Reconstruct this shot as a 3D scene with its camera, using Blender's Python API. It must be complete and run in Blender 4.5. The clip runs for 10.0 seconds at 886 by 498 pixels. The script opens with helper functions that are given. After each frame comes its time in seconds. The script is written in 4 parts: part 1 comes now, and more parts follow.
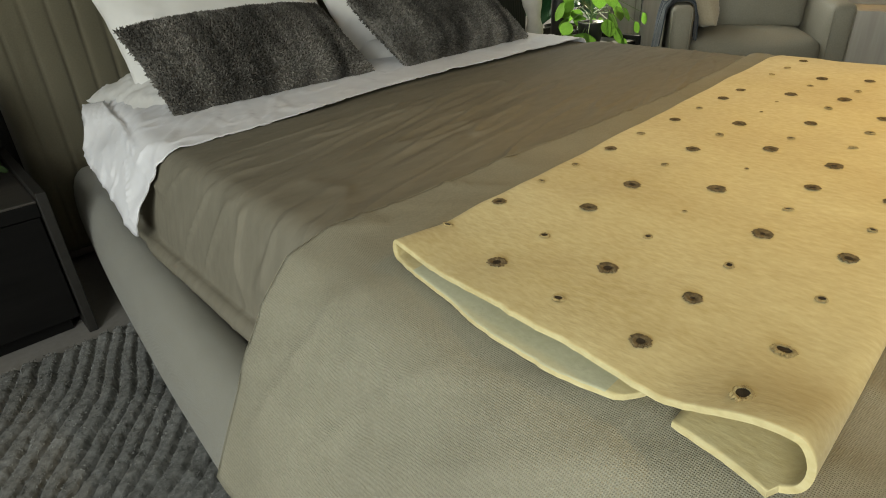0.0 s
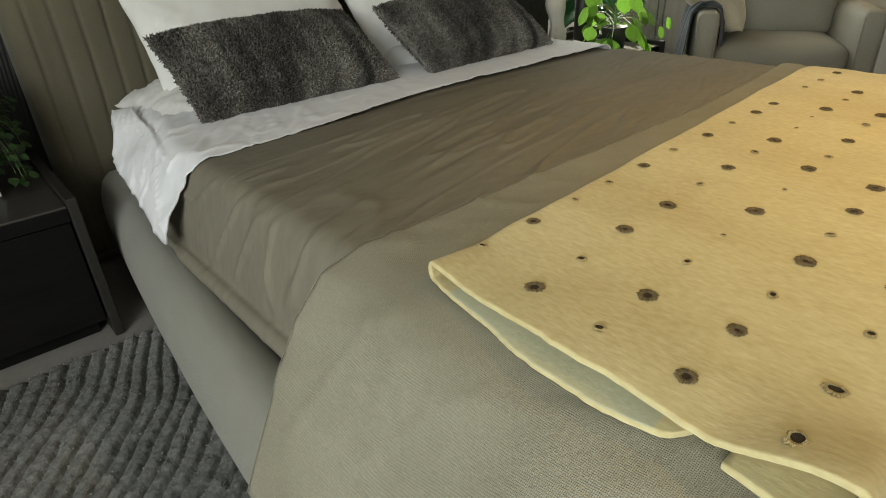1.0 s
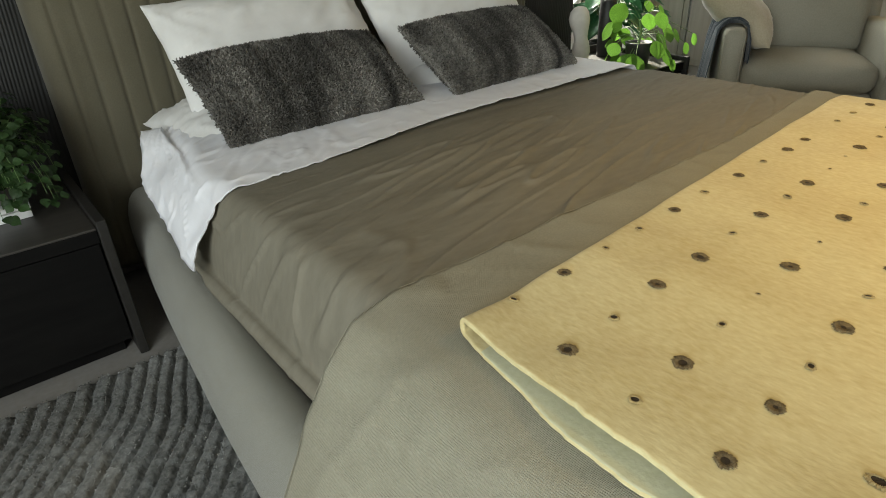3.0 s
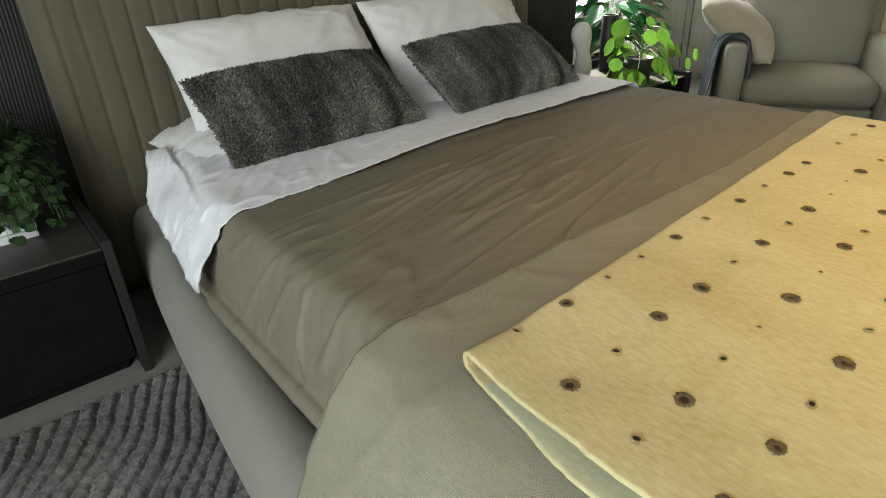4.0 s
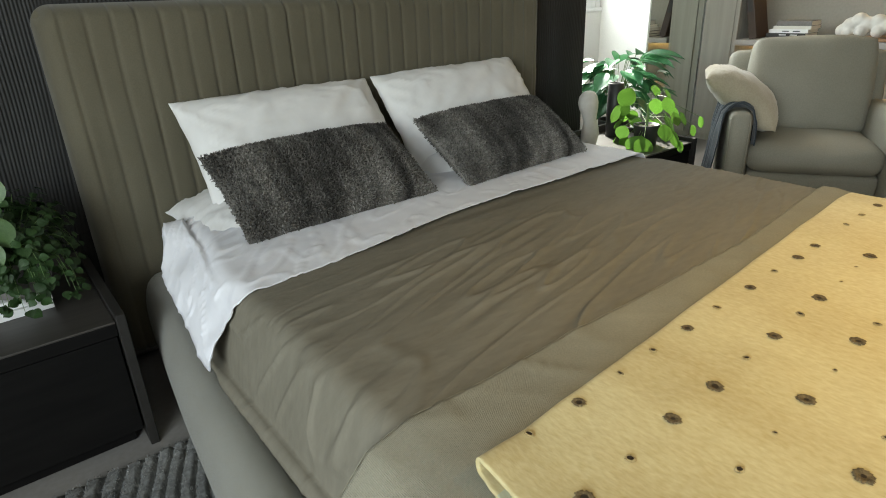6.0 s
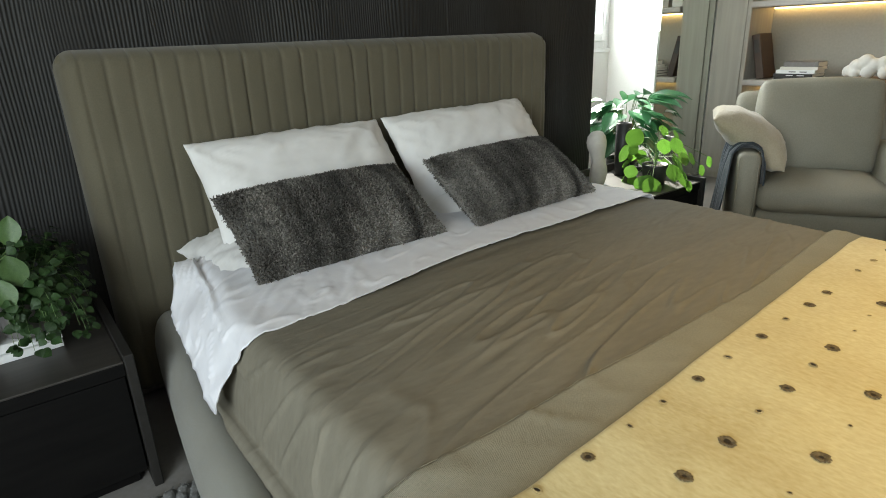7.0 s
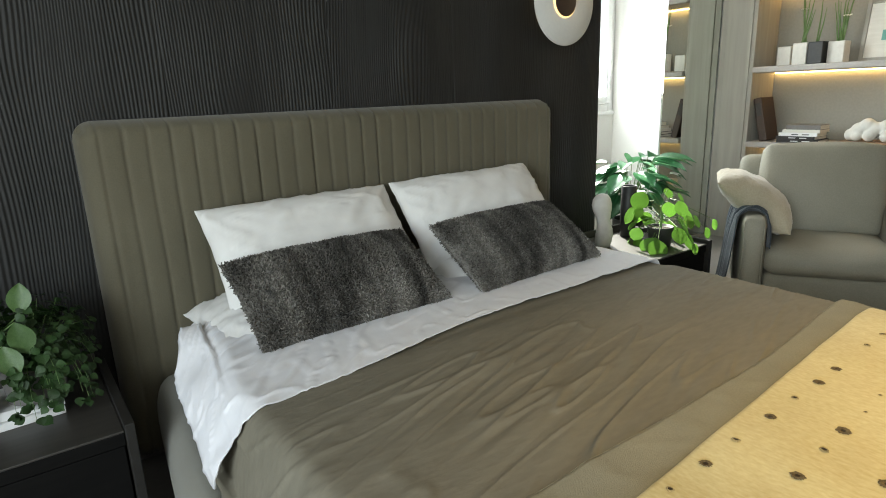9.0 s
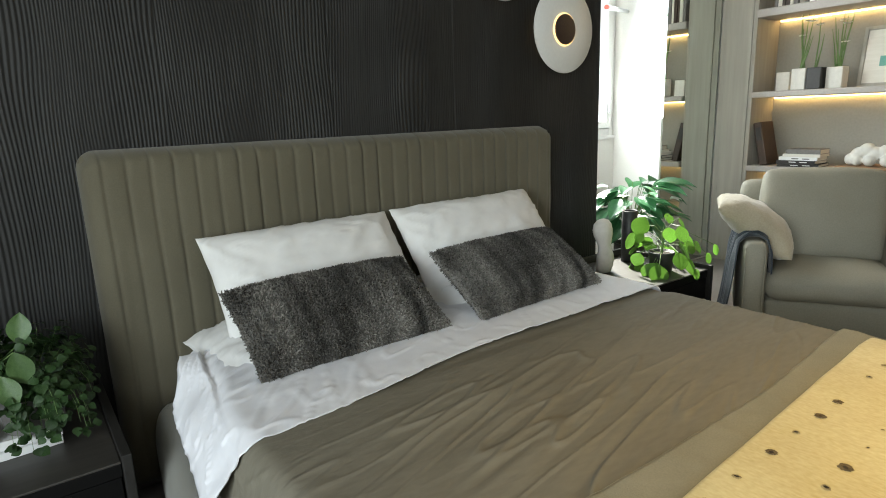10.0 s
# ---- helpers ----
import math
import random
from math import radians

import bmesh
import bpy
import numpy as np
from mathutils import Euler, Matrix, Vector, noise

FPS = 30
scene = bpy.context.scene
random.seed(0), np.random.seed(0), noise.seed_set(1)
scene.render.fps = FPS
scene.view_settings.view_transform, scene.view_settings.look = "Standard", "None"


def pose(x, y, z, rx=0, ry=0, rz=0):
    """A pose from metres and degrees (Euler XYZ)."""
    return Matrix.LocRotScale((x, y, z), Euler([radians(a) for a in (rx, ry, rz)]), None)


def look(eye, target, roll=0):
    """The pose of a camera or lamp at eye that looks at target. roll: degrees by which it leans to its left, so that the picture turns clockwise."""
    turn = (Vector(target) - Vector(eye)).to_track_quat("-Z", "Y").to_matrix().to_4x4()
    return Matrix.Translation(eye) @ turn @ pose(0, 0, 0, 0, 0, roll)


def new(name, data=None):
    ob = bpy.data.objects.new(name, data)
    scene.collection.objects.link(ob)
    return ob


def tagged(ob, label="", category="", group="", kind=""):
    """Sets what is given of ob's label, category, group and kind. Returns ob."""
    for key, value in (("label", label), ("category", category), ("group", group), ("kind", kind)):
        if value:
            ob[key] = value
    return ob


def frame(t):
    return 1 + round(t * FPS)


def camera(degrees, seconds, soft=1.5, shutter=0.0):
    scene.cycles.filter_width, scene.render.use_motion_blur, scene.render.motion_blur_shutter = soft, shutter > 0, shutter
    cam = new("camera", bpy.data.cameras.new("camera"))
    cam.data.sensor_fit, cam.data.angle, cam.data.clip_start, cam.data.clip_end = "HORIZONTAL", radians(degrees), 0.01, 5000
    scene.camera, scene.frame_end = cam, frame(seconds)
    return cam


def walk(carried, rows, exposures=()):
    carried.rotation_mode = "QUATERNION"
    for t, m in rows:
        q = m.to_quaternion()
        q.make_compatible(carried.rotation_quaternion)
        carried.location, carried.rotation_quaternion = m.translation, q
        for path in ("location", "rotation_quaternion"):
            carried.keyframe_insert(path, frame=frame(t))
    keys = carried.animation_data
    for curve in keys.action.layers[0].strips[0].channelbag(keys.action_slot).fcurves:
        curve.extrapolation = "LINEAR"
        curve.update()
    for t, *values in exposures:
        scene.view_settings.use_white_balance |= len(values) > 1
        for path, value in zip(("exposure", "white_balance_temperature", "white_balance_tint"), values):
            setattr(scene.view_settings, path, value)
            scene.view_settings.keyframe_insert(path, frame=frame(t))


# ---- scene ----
cam = camera(73.8, 10.0, soft=1.0)
PATH = [
    (0, (0.058, 0.265, 0.981), (1.227, 1.585, 0.036), -3.0),
    (0.5, (0.052, 0.283, 0.995), (1.205, 1.615, 0.049), -3.0),
    (1, (0.049, 0.298, 1.008), (1.182, 1.647, 0.061), -2.9),
    (1.5, (0.05, 0.312, 1.023), (1.171, 1.669, 0.074), -2.8),
    (2, (0.05, 0.326, 1.04), (1.157, 1.693, 0.09), -2.8),
    (2.5, (0.052, 0.334, 1.058), (1.15, 1.709, 0.107), -2.7),
    (4, (0.062, 0.347, 1.113), (1.159, 1.739, 0.187), -2.6),
    (4.5, (0.064, 0.351, 1.129), (1.168, 1.753, 0.226), -2.6),
    (5, (0.065, 0.356, 1.149), (1.179, 1.77, 0.276), -2.6),
    (5.5, (0.068, 0.362, 1.17), (1.19, 1.796, 0.342), -2.5),
    (7, (0.078, 0.371, 1.214), (1.207, 1.877, 0.539), -2.3),
    (7.5, (0.082, 0.371, 1.226), (1.216, 1.896, 0.602), -2.2),
    (8, (0.086, 0.37, 1.238), (1.221, 1.91, 0.656), -2.3),
    (8.5, (0.089, 0.369, 1.251), (1.229, 1.921, 0.71), -2.2),
    (9, (0.091, 0.369, 1.264), (1.234, 1.929, 0.756), -2.1),
    (9.5, (0.098, 0.367, 1.277), (1.243, 1.937, 0.805), -2.1),
    (10, (0.101, 0.365, 1.291), (1.248, 1.942, 0.849), -2.1),
]
walk(cam, [(t, look(eye, target, roll)) for t, eye, target, roll in PATH], exposures=[(0, 1.53, 7300, 4), (2.5, 1.67, 7000, 4), (5, 1.80, 6650, 4), (7.5, 1.93, 6500, 4), (10, 2.0, 6500, 4)])

# ---- light ----
world = bpy.data.worlds.new("world")
scene.world = world
world.use_nodes = True
wn = world.node_tree.nodes
sky = wn.new("ShaderNodeTexSky")
sky.sky_type, sky.sun_disc = "NISHITA", False
SUN_EL, SUN_DIR = 38.0, Vector((0.506, 0.862, 0.0)).normalized()
sky.sun_elevation = radians(SUN_EL)
sky.sun_rotation = math.atan2(SUN_DIR.x, SUN_DIR.y)
world.node_tree.links.new(sky.outputs[0], wn["Background"].inputs[0])
wn["Background"].inputs[1].default_value = 0.15

sun = new("sun", bpy.data.lights.new("sun", "SUN"))
sun.data.energy, sun.data.angle, sun.data.color = 5.0, radians(0.5), (1.0, 0.95, 0.86)
sun_from = SUN_DIR * math.cos(radians(SUN_EL)) + Vector((0, 0, math.sin(radians(SUN_EL))))
sun.matrix_world = look(sun_from * 10, (0, 0, 0))


def area(name, eye, target, sx, sy, watts, colour):
    lamp = new(name, bpy.data.lights.new(name, "AREA"))
    lamp.data.shape, lamp.data.size, lamp.data.size_y = "RECTANGLE", sx, sy
    lamp.data.energy, lamp.data.color = watts, colour
    lamp.matrix_world = look(eye, target)
    return lamp


area("window_daylight", (3.5, 3.44, 1.79), (3.3, 0.0, 0.9), 1.0, 1.3, 13.5, (0.93, 0.97, 1.0))
area("west_window_daylight", (-1.86, -0.35, 1.5), (1.4, 0.7, 0.5), 1.9, 1.4, 27, (0.95, 0.98, 1.0))
# Unseen warm lamp, added for the yellow light on the foot of the bed.
spot = new("unseen_warm_spot", bpy.data.lights.new("unseen_warm_spot", "SPOT"))
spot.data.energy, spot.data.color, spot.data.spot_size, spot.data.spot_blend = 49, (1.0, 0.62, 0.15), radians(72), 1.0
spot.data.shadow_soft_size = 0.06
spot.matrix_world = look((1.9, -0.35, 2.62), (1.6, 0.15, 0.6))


# ---- materials ----
def socket(bsdf, name, value):
    if name in bsdf.inputs:
        bsdf.inputs[name].default_value = value


def material(name, c1, c2, rough=0.8, grain=40.0, blotch=3.0, bump=0.15, depth=0.002, metal=0.0, sheen=0.0,
             stretch=(1, 1, 1), weave=0.0, random_value=0.0, through_light=0.0, gloss=0.5, island=0.0):
    """Two tones mixed by noise at two scales, with a fine relief; weave: threads per metre."""
    m = bpy.data.materials.new(name)
    m.use_nodes = True
    nt = m.node_tree
    n, l = nt.nodes, nt.links
    b = n["Principled BSDF"]
    b.inputs["Roughness"].default_value = rough
    b.inputs["Metallic"].default_value = metal
    socket(b, "Sheen Weight", sheen)
    socket(b, "Specular IOR Level", gloss)
    tc = n.new("ShaderNodeTexCoord")
    mp = n.new("ShaderNodeMapping")
    mp.inputs["Scale"].default_value = stretch
    l.new(tc.outputs["Object"], mp.inputs["Vector"])
    fine = n.new("ShaderNodeTexNoise")
    fine.inputs["Scale"].default_value, fine.inputs["Detail"].default_value = grain, 5
    wide = n.new("ShaderNodeTexNoise")
    wide.inputs["Scale"].default_value, wide.inputs["Detail"].default_value = blotch, 3
    l.new(mp.outputs[0], fine.inputs["Vector"])
    l.new(mp.outputs[0], wide.inputs["Vector"])
    add = n.new("ShaderNodeMath")
    add.operation = "ADD"
    l.new(fine.outputs["Fac"], add.inputs[0])
    l.new(wide.outputs["Fac"], add.inputs[1])
    ramp = n.new("ShaderNodeMapRange")
    ramp.inputs["From Min"].default_value, ramp.inputs["From Max"].default_value = 0.65, 1.35
    l.new(add.outputs[0], ramp.inputs["Value"])
    mix = n.new("ShaderNodeMix")
    mix.data_type = "RGBA"
    mix.inputs["A"].default_value = (*c1, 1)
    mix.inputs["B"].default_value = (*c2, 1)
    l.new(ramp.outputs[0], mix.inputs["Factor"])
    colour = mix.outputs["Result"]
    if random_value:
        info = n.new("ShaderNodeObjectInfo")
        hsv = n.new("ShaderNodeHueSaturation")
        vary = n.new("ShaderNodeMapRange")
        vary.inputs["To Min"].default_value, vary.inputs["To Max"].default_value = 1 - random_value, 1 + random_value
        l.new(info.outputs["Random"], vary.inputs["Value"])
        l.new(vary.outputs[0], hsv.inputs["Value"])
        l.new(colour, hsv.inputs["Color"])
        colour = hsv.outputs[0]
    if island:
        geo = n.new("ShaderNodeNewGeometry")
        tone = n.new("ShaderNodeMapRange")
        tone.inputs["To Min"].default_value, tone.inputs["To Max"].default_value = 1 - island, 1 + island
        hs2 = n.new("ShaderNodeHueSaturation")
        l.new(geo.outputs["Random Per Island"], tone.inputs["Value"])
        l.new(tone.outputs[0], hs2.inputs["Value"])
        l.new(colour, hs2.inputs["Color"])
        colour = hs2.outputs[0]
    l.new(colour, b.inputs["Base Color"])
    height = fine.outputs["Fac"]
    if weave:
        hs = []
        for axis in ("X", "Y"):
            w = n.new("ShaderNodeTexWave")
            w.bands_direction = axis
            w.inputs["Scale"].default_value = weave * 0.314
            w.inputs["Distortion"].default_value = 1.6
            w.inputs["Detail"].default_value = 2
            l.new(tc.outputs["Object"], w.inputs["Vector"])
            hs.append(w)
        s = n.new("ShaderNodeMath")
        s.operation = "MULTIPLY"
        l.new(hs[0].outputs["Fac"], s.inputs[0])
        l.new(hs[1].outputs["Fac"], s.inputs[1])
        s2 = n.new("ShaderNodeMath")
        s2.operation = "ADD"
        l.new(s.outputs[0], s2.inputs[0])
        l.new(fine.outputs["Fac"], s2.inputs[1])
        height = s2.outputs[0]
    bp = n.new("ShaderNodeBump")
    bp.inputs["Strength"].default_value, bp.inputs["Distance"].default_value = bump, depth
    l.new(height, bp.inputs["Height"])
    l.new(bp.outputs[0], b.inputs["Normal"])
    if through_light:
        tr = n.new("ShaderNodeBsdfTranslucent")
        l.new(colour, tr.inputs["Color"])
        ms = n.new("ShaderNodeMixShader")
        ms.inputs[0].default_value = through_light
        l.new(b.outputs[0], ms.inputs[1])
        l.new(tr.outputs[0], ms.inputs[2])
        l.new(ms.outputs[0], n["Material Output"].inputs["Surface"])
    return m


def glow(name, colour, strength):
    m = bpy.data.materials.new(name)
    m.use_nodes = True
    b = m.node_tree.nodes["Principled BSDF"]
    b.inputs["Base Color"].default_value = (*colour, 1)
    b.inputs["Emission Color"].default_value = (*colour, 1)
    b.inputs["Emission Strength"].default_value = strength
    return m


def banded(name, dark, light, rough=0.95):
    """Long pile with soft dark and light bands along the local x axis."""
    m = material(name, dark, light, rough, grain=160, blotch=9, bump=0.6, depth=0.004, gloss=0.2, island=0.4)
    nt = m.node_tree
    n, l = nt.nodes, nt.links
    b = n["Principled BSDF"]
    old = b.inputs["Base Color"].links[0].from_socket
    tc = n.new("ShaderNodeTexCoord")
    mp = n.new("ShaderNodeMapping")
    mp.inputs["Scale"].default_value = (11, 1.3, 1.3)
    l.new(tc.outputs["Object"], mp.inputs["Vector"])
    band = n.new("ShaderNodeTexNoise")
    band.inputs["Scale"].default_value, band.inputs["Detail"].default_value = 1.0, 2
    l.new(mp.outputs[0], band.inputs["Vector"])
    r = n.new("ShaderNodeMapRange")
    r.inputs["From Min"].default_value, r.inputs["From Max"].default_value = 0.35, 0.65
    r.inputs["To Min"].default_value, r.inputs["To Max"].default_value = 0.30, 1.40
    l.new(band.outputs["Fac"], r.inputs["Value"])
    hsv = n.new("ShaderNodeHueSaturation")
    l.new(old, hsv.inputs["Color"])
    l.new(r.outputs[0], hsv.inputs["Value"])
    l.new(hsv.outputs[0], b.inputs["Base Color"])
    return m


M_FLOOR = material("grey_floor", (0.20, 0.19, 0.175), (0.26, 0.25, 0.235), 0.45, 60, 2, 0.05)
M_WALL = material("white_plaster", (0.74, 0.73, 0.70), (0.80, 0.79, 0.76), 0.85, 90, 1.5, 0.08)
# Unseen walls and ceiling, toned down so that they bounce less light.
M_ROOM = material("low_bounce_wall_taupe", (0.33, 0.31, 0.28), (0.38, 0.36, 0.33), 0.85, 90, 1.5, 0.08)
M_CEIL = material("ceiling_paint", (0.62, 0.61, 0.59), (0.68, 0.67, 0.65), 0.9, 90, 1.5, 0.05)
M_DARKWALL = material("dark_brushed_wood", (0.011, 0.0108, 0.0104), (0.025, 0.0245, 0.0235), 0.6, 60, 4, 0.3, 0.002, stretch=(1, 1, 0.05), gloss=0.35)
M_HEAD = material("olive_velvet", (0.094, 0.083, 0.052), (0.128, 0.114, 0.075), 0.85, 260, 3, 0.25, 0.001, sheen=0.25)
M_RAIL = material("grey_upholstery", (0.188, 0.183, 0.148), (0.236, 0.230, 0.188), 0.9, 300, 7, 0.5, 0.0013, sheen=0.25, weave=900)
M_SHEET = material("white_cotton", (0.80, 0.80, 0.83), (0.86, 0.86, 0.89), 0.7, 30, 4, 0.1, 0.003, sheen=0.1)
M_PILLOW = material("white_pillow_cotton", (0.76, 0.75, 0.73), (0.82, 0.81, 0.79), 0.8, 22, 4, 0.12, 0.004)
M_COVER = material("taupe_satin", (0.165, 0.150, 0.113), (0.212, 0.194, 0.149), 0.8, 22, 3, 0.3, 0.006, stretch=(1, 3, 1), gloss=0.25)
M_THROW = material("beige_linen", (0.228, 0.214, 0.158), (0.305, 0.287, 0.214), 0.95, 260, 6, 0.6, 0.0014, weave=470)
M_FELT = material("cream_felt", (0.50, 0.405, 0.19), (0.67, 0.60, 0.345), 0.95, 150, 5, 0.3, 0.002, sheen=0.1, stretch=(1, 0.45, 1))
M_SAGE = material("sage_felt_underside", (0.43, 0.43, 0.27), (0.53, 0.53, 0.37), 0.95, 130, 7, 0.35, 0.002, sheen=0.3)
M_TUFT = material("brown_stitching", (0.04, 0.028, 0.012), (0.20, 0.145, 0.07), 0.95, 500, 90, 0.5)
M_STITCH = material("tan_stitching", (0.22, 0.15, 0.06), (0.46, 0.37, 0.18), 0.95, 500, 120, 0.5)
M_HOLE = material("hole_shadow_brown", (0.02, 0.014, 0.008), (0.05, 0.036, 0.02), 1.0, 200, 20, 0.2)
M_SHAG = banded("grey_shaggy_pile", (0.055, 0.050, 0.043), (0.255, 0.242, 0.218))
M_RUG = material("grey_rug_pile", (0.10, 0.104, 0.10), (0.30, 0.305, 0.295), 0.95, 90, 3, 0.6, 0.005, gloss=0.1, island=0.28)
# Nightstand oak: shade on the front, light on cheeks and top put into colour.
M_STAND = material("black_oak_with_shade", (0.003, 0.0028, 0.0027), (0.0075, 0.0070, 0.0064), 0.75, 50, 4, 0.25, 0.001, stretch=(0.12, 1, 1), gloss=0.12)
M_STANDTOP = material("black_oak_lit_top", (0.032, 0.029, 0.025), (0.058, 0.053, 0.046), 0.42, 50, 4, 0.25, 0.001, stretch=(0.12, 1, 1), gloss=0.5)
M_CHEEK = material("black_oak_lit_edge", (0.014, 0.013, 0.0115), (0.028, 0.026, 0.023), 0.6, 50, 4, 0.25, 0.001, stretch=(1, 0.12, 1), gloss=0.3)
M_CHAIR = material("beige_leather", (0.235, 0.221, 0.174), (0.305, 0.287, 0.230), 0.6, 160, 3, 0.3, 0.001, gloss=0.3)
M_CREAM = material("cream_velvet", (0.36, 0.31, 0.215), (0.47, 0.41, 0.30), 0.9, 120, 8, 0.25, 0.003, sheen=0.4)
M_BLUE = material("slate_blue_wool", (0.012, 0.016, 0.022), (0.05, 0.068, 0.085), 0.95, 140, 9, 0.6, 0.003, sheen=0.3, stretch=(1, 6, 1))
M_OAK = material("grey_limed_oak", (0.30, 0.28, 0.24), (0.42, 0.40, 0.35), 0.6, 30, 3, 0.2, 0.001, stretch=(1, 1, 0.06))
M_SHELF = material("taupe_shelf_lacquer", (0.34, 0.31, 0.29), (0.39, 0.36, 0.335), 0.5, 80, 3, 0.05)
M_NICHE = material("cream_niche_paint", (0.29, 0.28, 0.245), (0.34, 0.328, 0.288), 0.85, 60, 2, 0.05)
M_BLACK = material("matt_black_ceramic", (0.014, 0.014, 0.014), (0.03, 0.03, 0.03), 0.5, 60, 6, 0.1)
M_GREYPOT = material("grey_pot", (0.14, 0.13, 0.125), (0.20, 0.19, 0.18), 0.75, 60, 6, 0.2)
M_SOIL = material("dark_soil", (0.02, 0.014, 0.01), (0.05, 0.035, 0.025), 1.0, 120, 20, 0.8, 0.004)
M_STONE = material("white_stone", (0.60, 0.58, 0.53), (0.72, 0.70, 0.65), 0.7, 40, 7, 0.2, 0.002)
M_PAPER = material("paper_pages", (0.66, 0.63, 0.56), (0.76, 0.73, 0.67), 0.9, 200, 6, 0.3, stretch=(1, 1, 8))
M_WHITE = material("white_lacquer", (0.76, 0.76, 0.75), (0.82, 0.82, 0.80), 0.4, 60, 3, 0.03)
M_DBOOK = material("dark_book_cloth", (0.02, 0.019, 0.018), (0.045, 0.04, 0.038), 0.7, 200, 8, 0.2)
M_BROWN = material("brown_leather", (0.030, 0.015, 0.009), (0.055, 0.030, 0.018), 0.5, 120, 6, 0.2)
M_WOOD = material("warm_wood", (0.22, 0.12, 0.06), (0.32, 0.19, 0.10), 0.5, 40, 4, 0.2, stretch=(1, 0.08, 1))
M_IVY = material("dark_ivy_leaf", (0.018, 0.046, 0.012), (0.042, 0.092, 0.024), 0.5, 90, 14, 0.2, random_value=0.35, through_light=0.25)
M_PILEA = material("bright_round_leaf", (0.085, 0.21, 0.025), (0.17, 0.36, 0.05), 0.3, 40, 18, 0.2, random_value=0.4, through_light=0.4)
M_LILY = material("glossy_green_leaf", (0.028, 0.115, 0.05), (0.06, 0.19, 0.075), 0.3, 50, 10, 0.15, random_value=0.3, through_light=0.25)
M_PALE = material("pale_green_leaf", (0.055, 0.115, 0.03), (0.095, 0.17, 0.05), 0.45, 50, 12, 0.1, random_value=0.15, through_light=0.25)
M_STEM = material("green_stem", (0.08, 0.15, 0.04), (0.14, 0.22, 0.07), 0.6, 60, 10, 0.1)
M_FLOWER = material("white_petal", (0.75, 0.76, 0.70), (0.82, 0.83, 0.78), 0.6, 60, 10, 0.1, through_light=0.3)
M_LED = glow("warm_led", (1.0, 0.62, 0.22), 4.0)
M_LAMPGLOW = glow("lamp_ring_glow", (1.0, 0.66, 0.26), 0.5)
M_METAL = material("brushed_steel", (0.45, 0.45, 0.46), (0.55, 0.55, 0.56), 0.35, 80, 5, 0.05, metal=1.0)
M_TEAL = material("teal_print", (0.12, 0.32, 0.28), (0.2, 0.42, 0.36), 0.8, 40, 8, 0.05)
M_GREYPRINT = material("grey_print", (0.42, 0.42, 0.40), (0.5, 0.5, 0.48), 0.8, 40, 8, 0.05)
M_RED = material("red_plastic", (0.45, 0.05, 0.03), (0.55, 0.08, 0.05), 0.5, 40, 8, 0.05)

M_MIRROR = bpy.data.materials.new("mirror_silver")
M_MIRROR.use_nodes = True
mb = M_MIRROR.node_tree.nodes["Principled BSDF"]
mb.inputs["Base Color"].default_value, mb.inputs["Metallic"].default_value, mb.inputs["Roughness"].default_value = (0.80, 0.84, 0.80, 1), 1.0, 0.01
M_GLASS = bpy.data.materials.new("window_glass")
M_GLASS.use_nodes = True
gn, gl = M_GLASS.node_tree.nodes, M_GLASS.node_tree.links
clear, shine, both = gn.new("ShaderNodeBsdfTransparent"), gn.new("ShaderNodeBsdfGlossy"), gn.new("ShaderNodeMixShader")
shine.inputs["Roughness"].default_value, both.inputs[0].default_value = 0.02, 0.06
gl.new(clear.outputs[0], both.inputs[1])
gl.new(shine.outputs[0], both.inputs[2])
gl.new(both.outputs[0], gn["Material Output"].inputs["Surface"])


# ---- mesh helpers ----
def empty(name, at, label, category, group="", kind=""):
    ob = new(name)
    ob.location = at
    return tagged(ob, label, category, group, kind)


def mesh_object(name, me, mat, parent=None, label="", smooth=True):
    if smooth:
        for p in me.polygons:
            p.use_smooth = True
    if mat and not me.materials:
        me.materials.append(mat)
    ob = new(name, me)
    if parent:
        ob.parent = parent
    return tagged(ob, label)


def part(name, bm, mat, parent=None, label="", smooth=False):
    bmesh.ops.recalc_face_normals(bm, faces=bm.faces)
    me = bpy.data.meshes.new(name)
    bm.to_mesh(me)
    bm.free()
    return mesh_object(name, me, mat, parent, label, smooth)


def raw(name, verts, faces, mat, parent=None, label="", smooth=True):
    me = bpy.data.meshes.new(name)
    me.from_pydata(verts, [], faces)
    me.update()
    return mesh_object(name, me, mat, parent, label, smooth)


def box(x0, y0, z0, x1, y1, z1, bevel=0.004, segments=2, bm=None):
    bm = bm or bmesh.new()
    m = Matrix.LocRotScale(((x0 + x1) / 2, (y0 + y1) / 2, (z0 + z1) / 2), None, (abs(x1 - x0), abs(y1 - y0), abs(z1 - z0)))
    made = bmesh.ops.create_cube(bm, size=1, matrix=m)
    if bevel:
        edges = list({e for v in made["verts"] for e in v.link_edges})
        bmesh.ops.bevel(bm, geom=edges, offset=bevel, segments=segments, affect="EDGES", profile=0.5)
    return bm


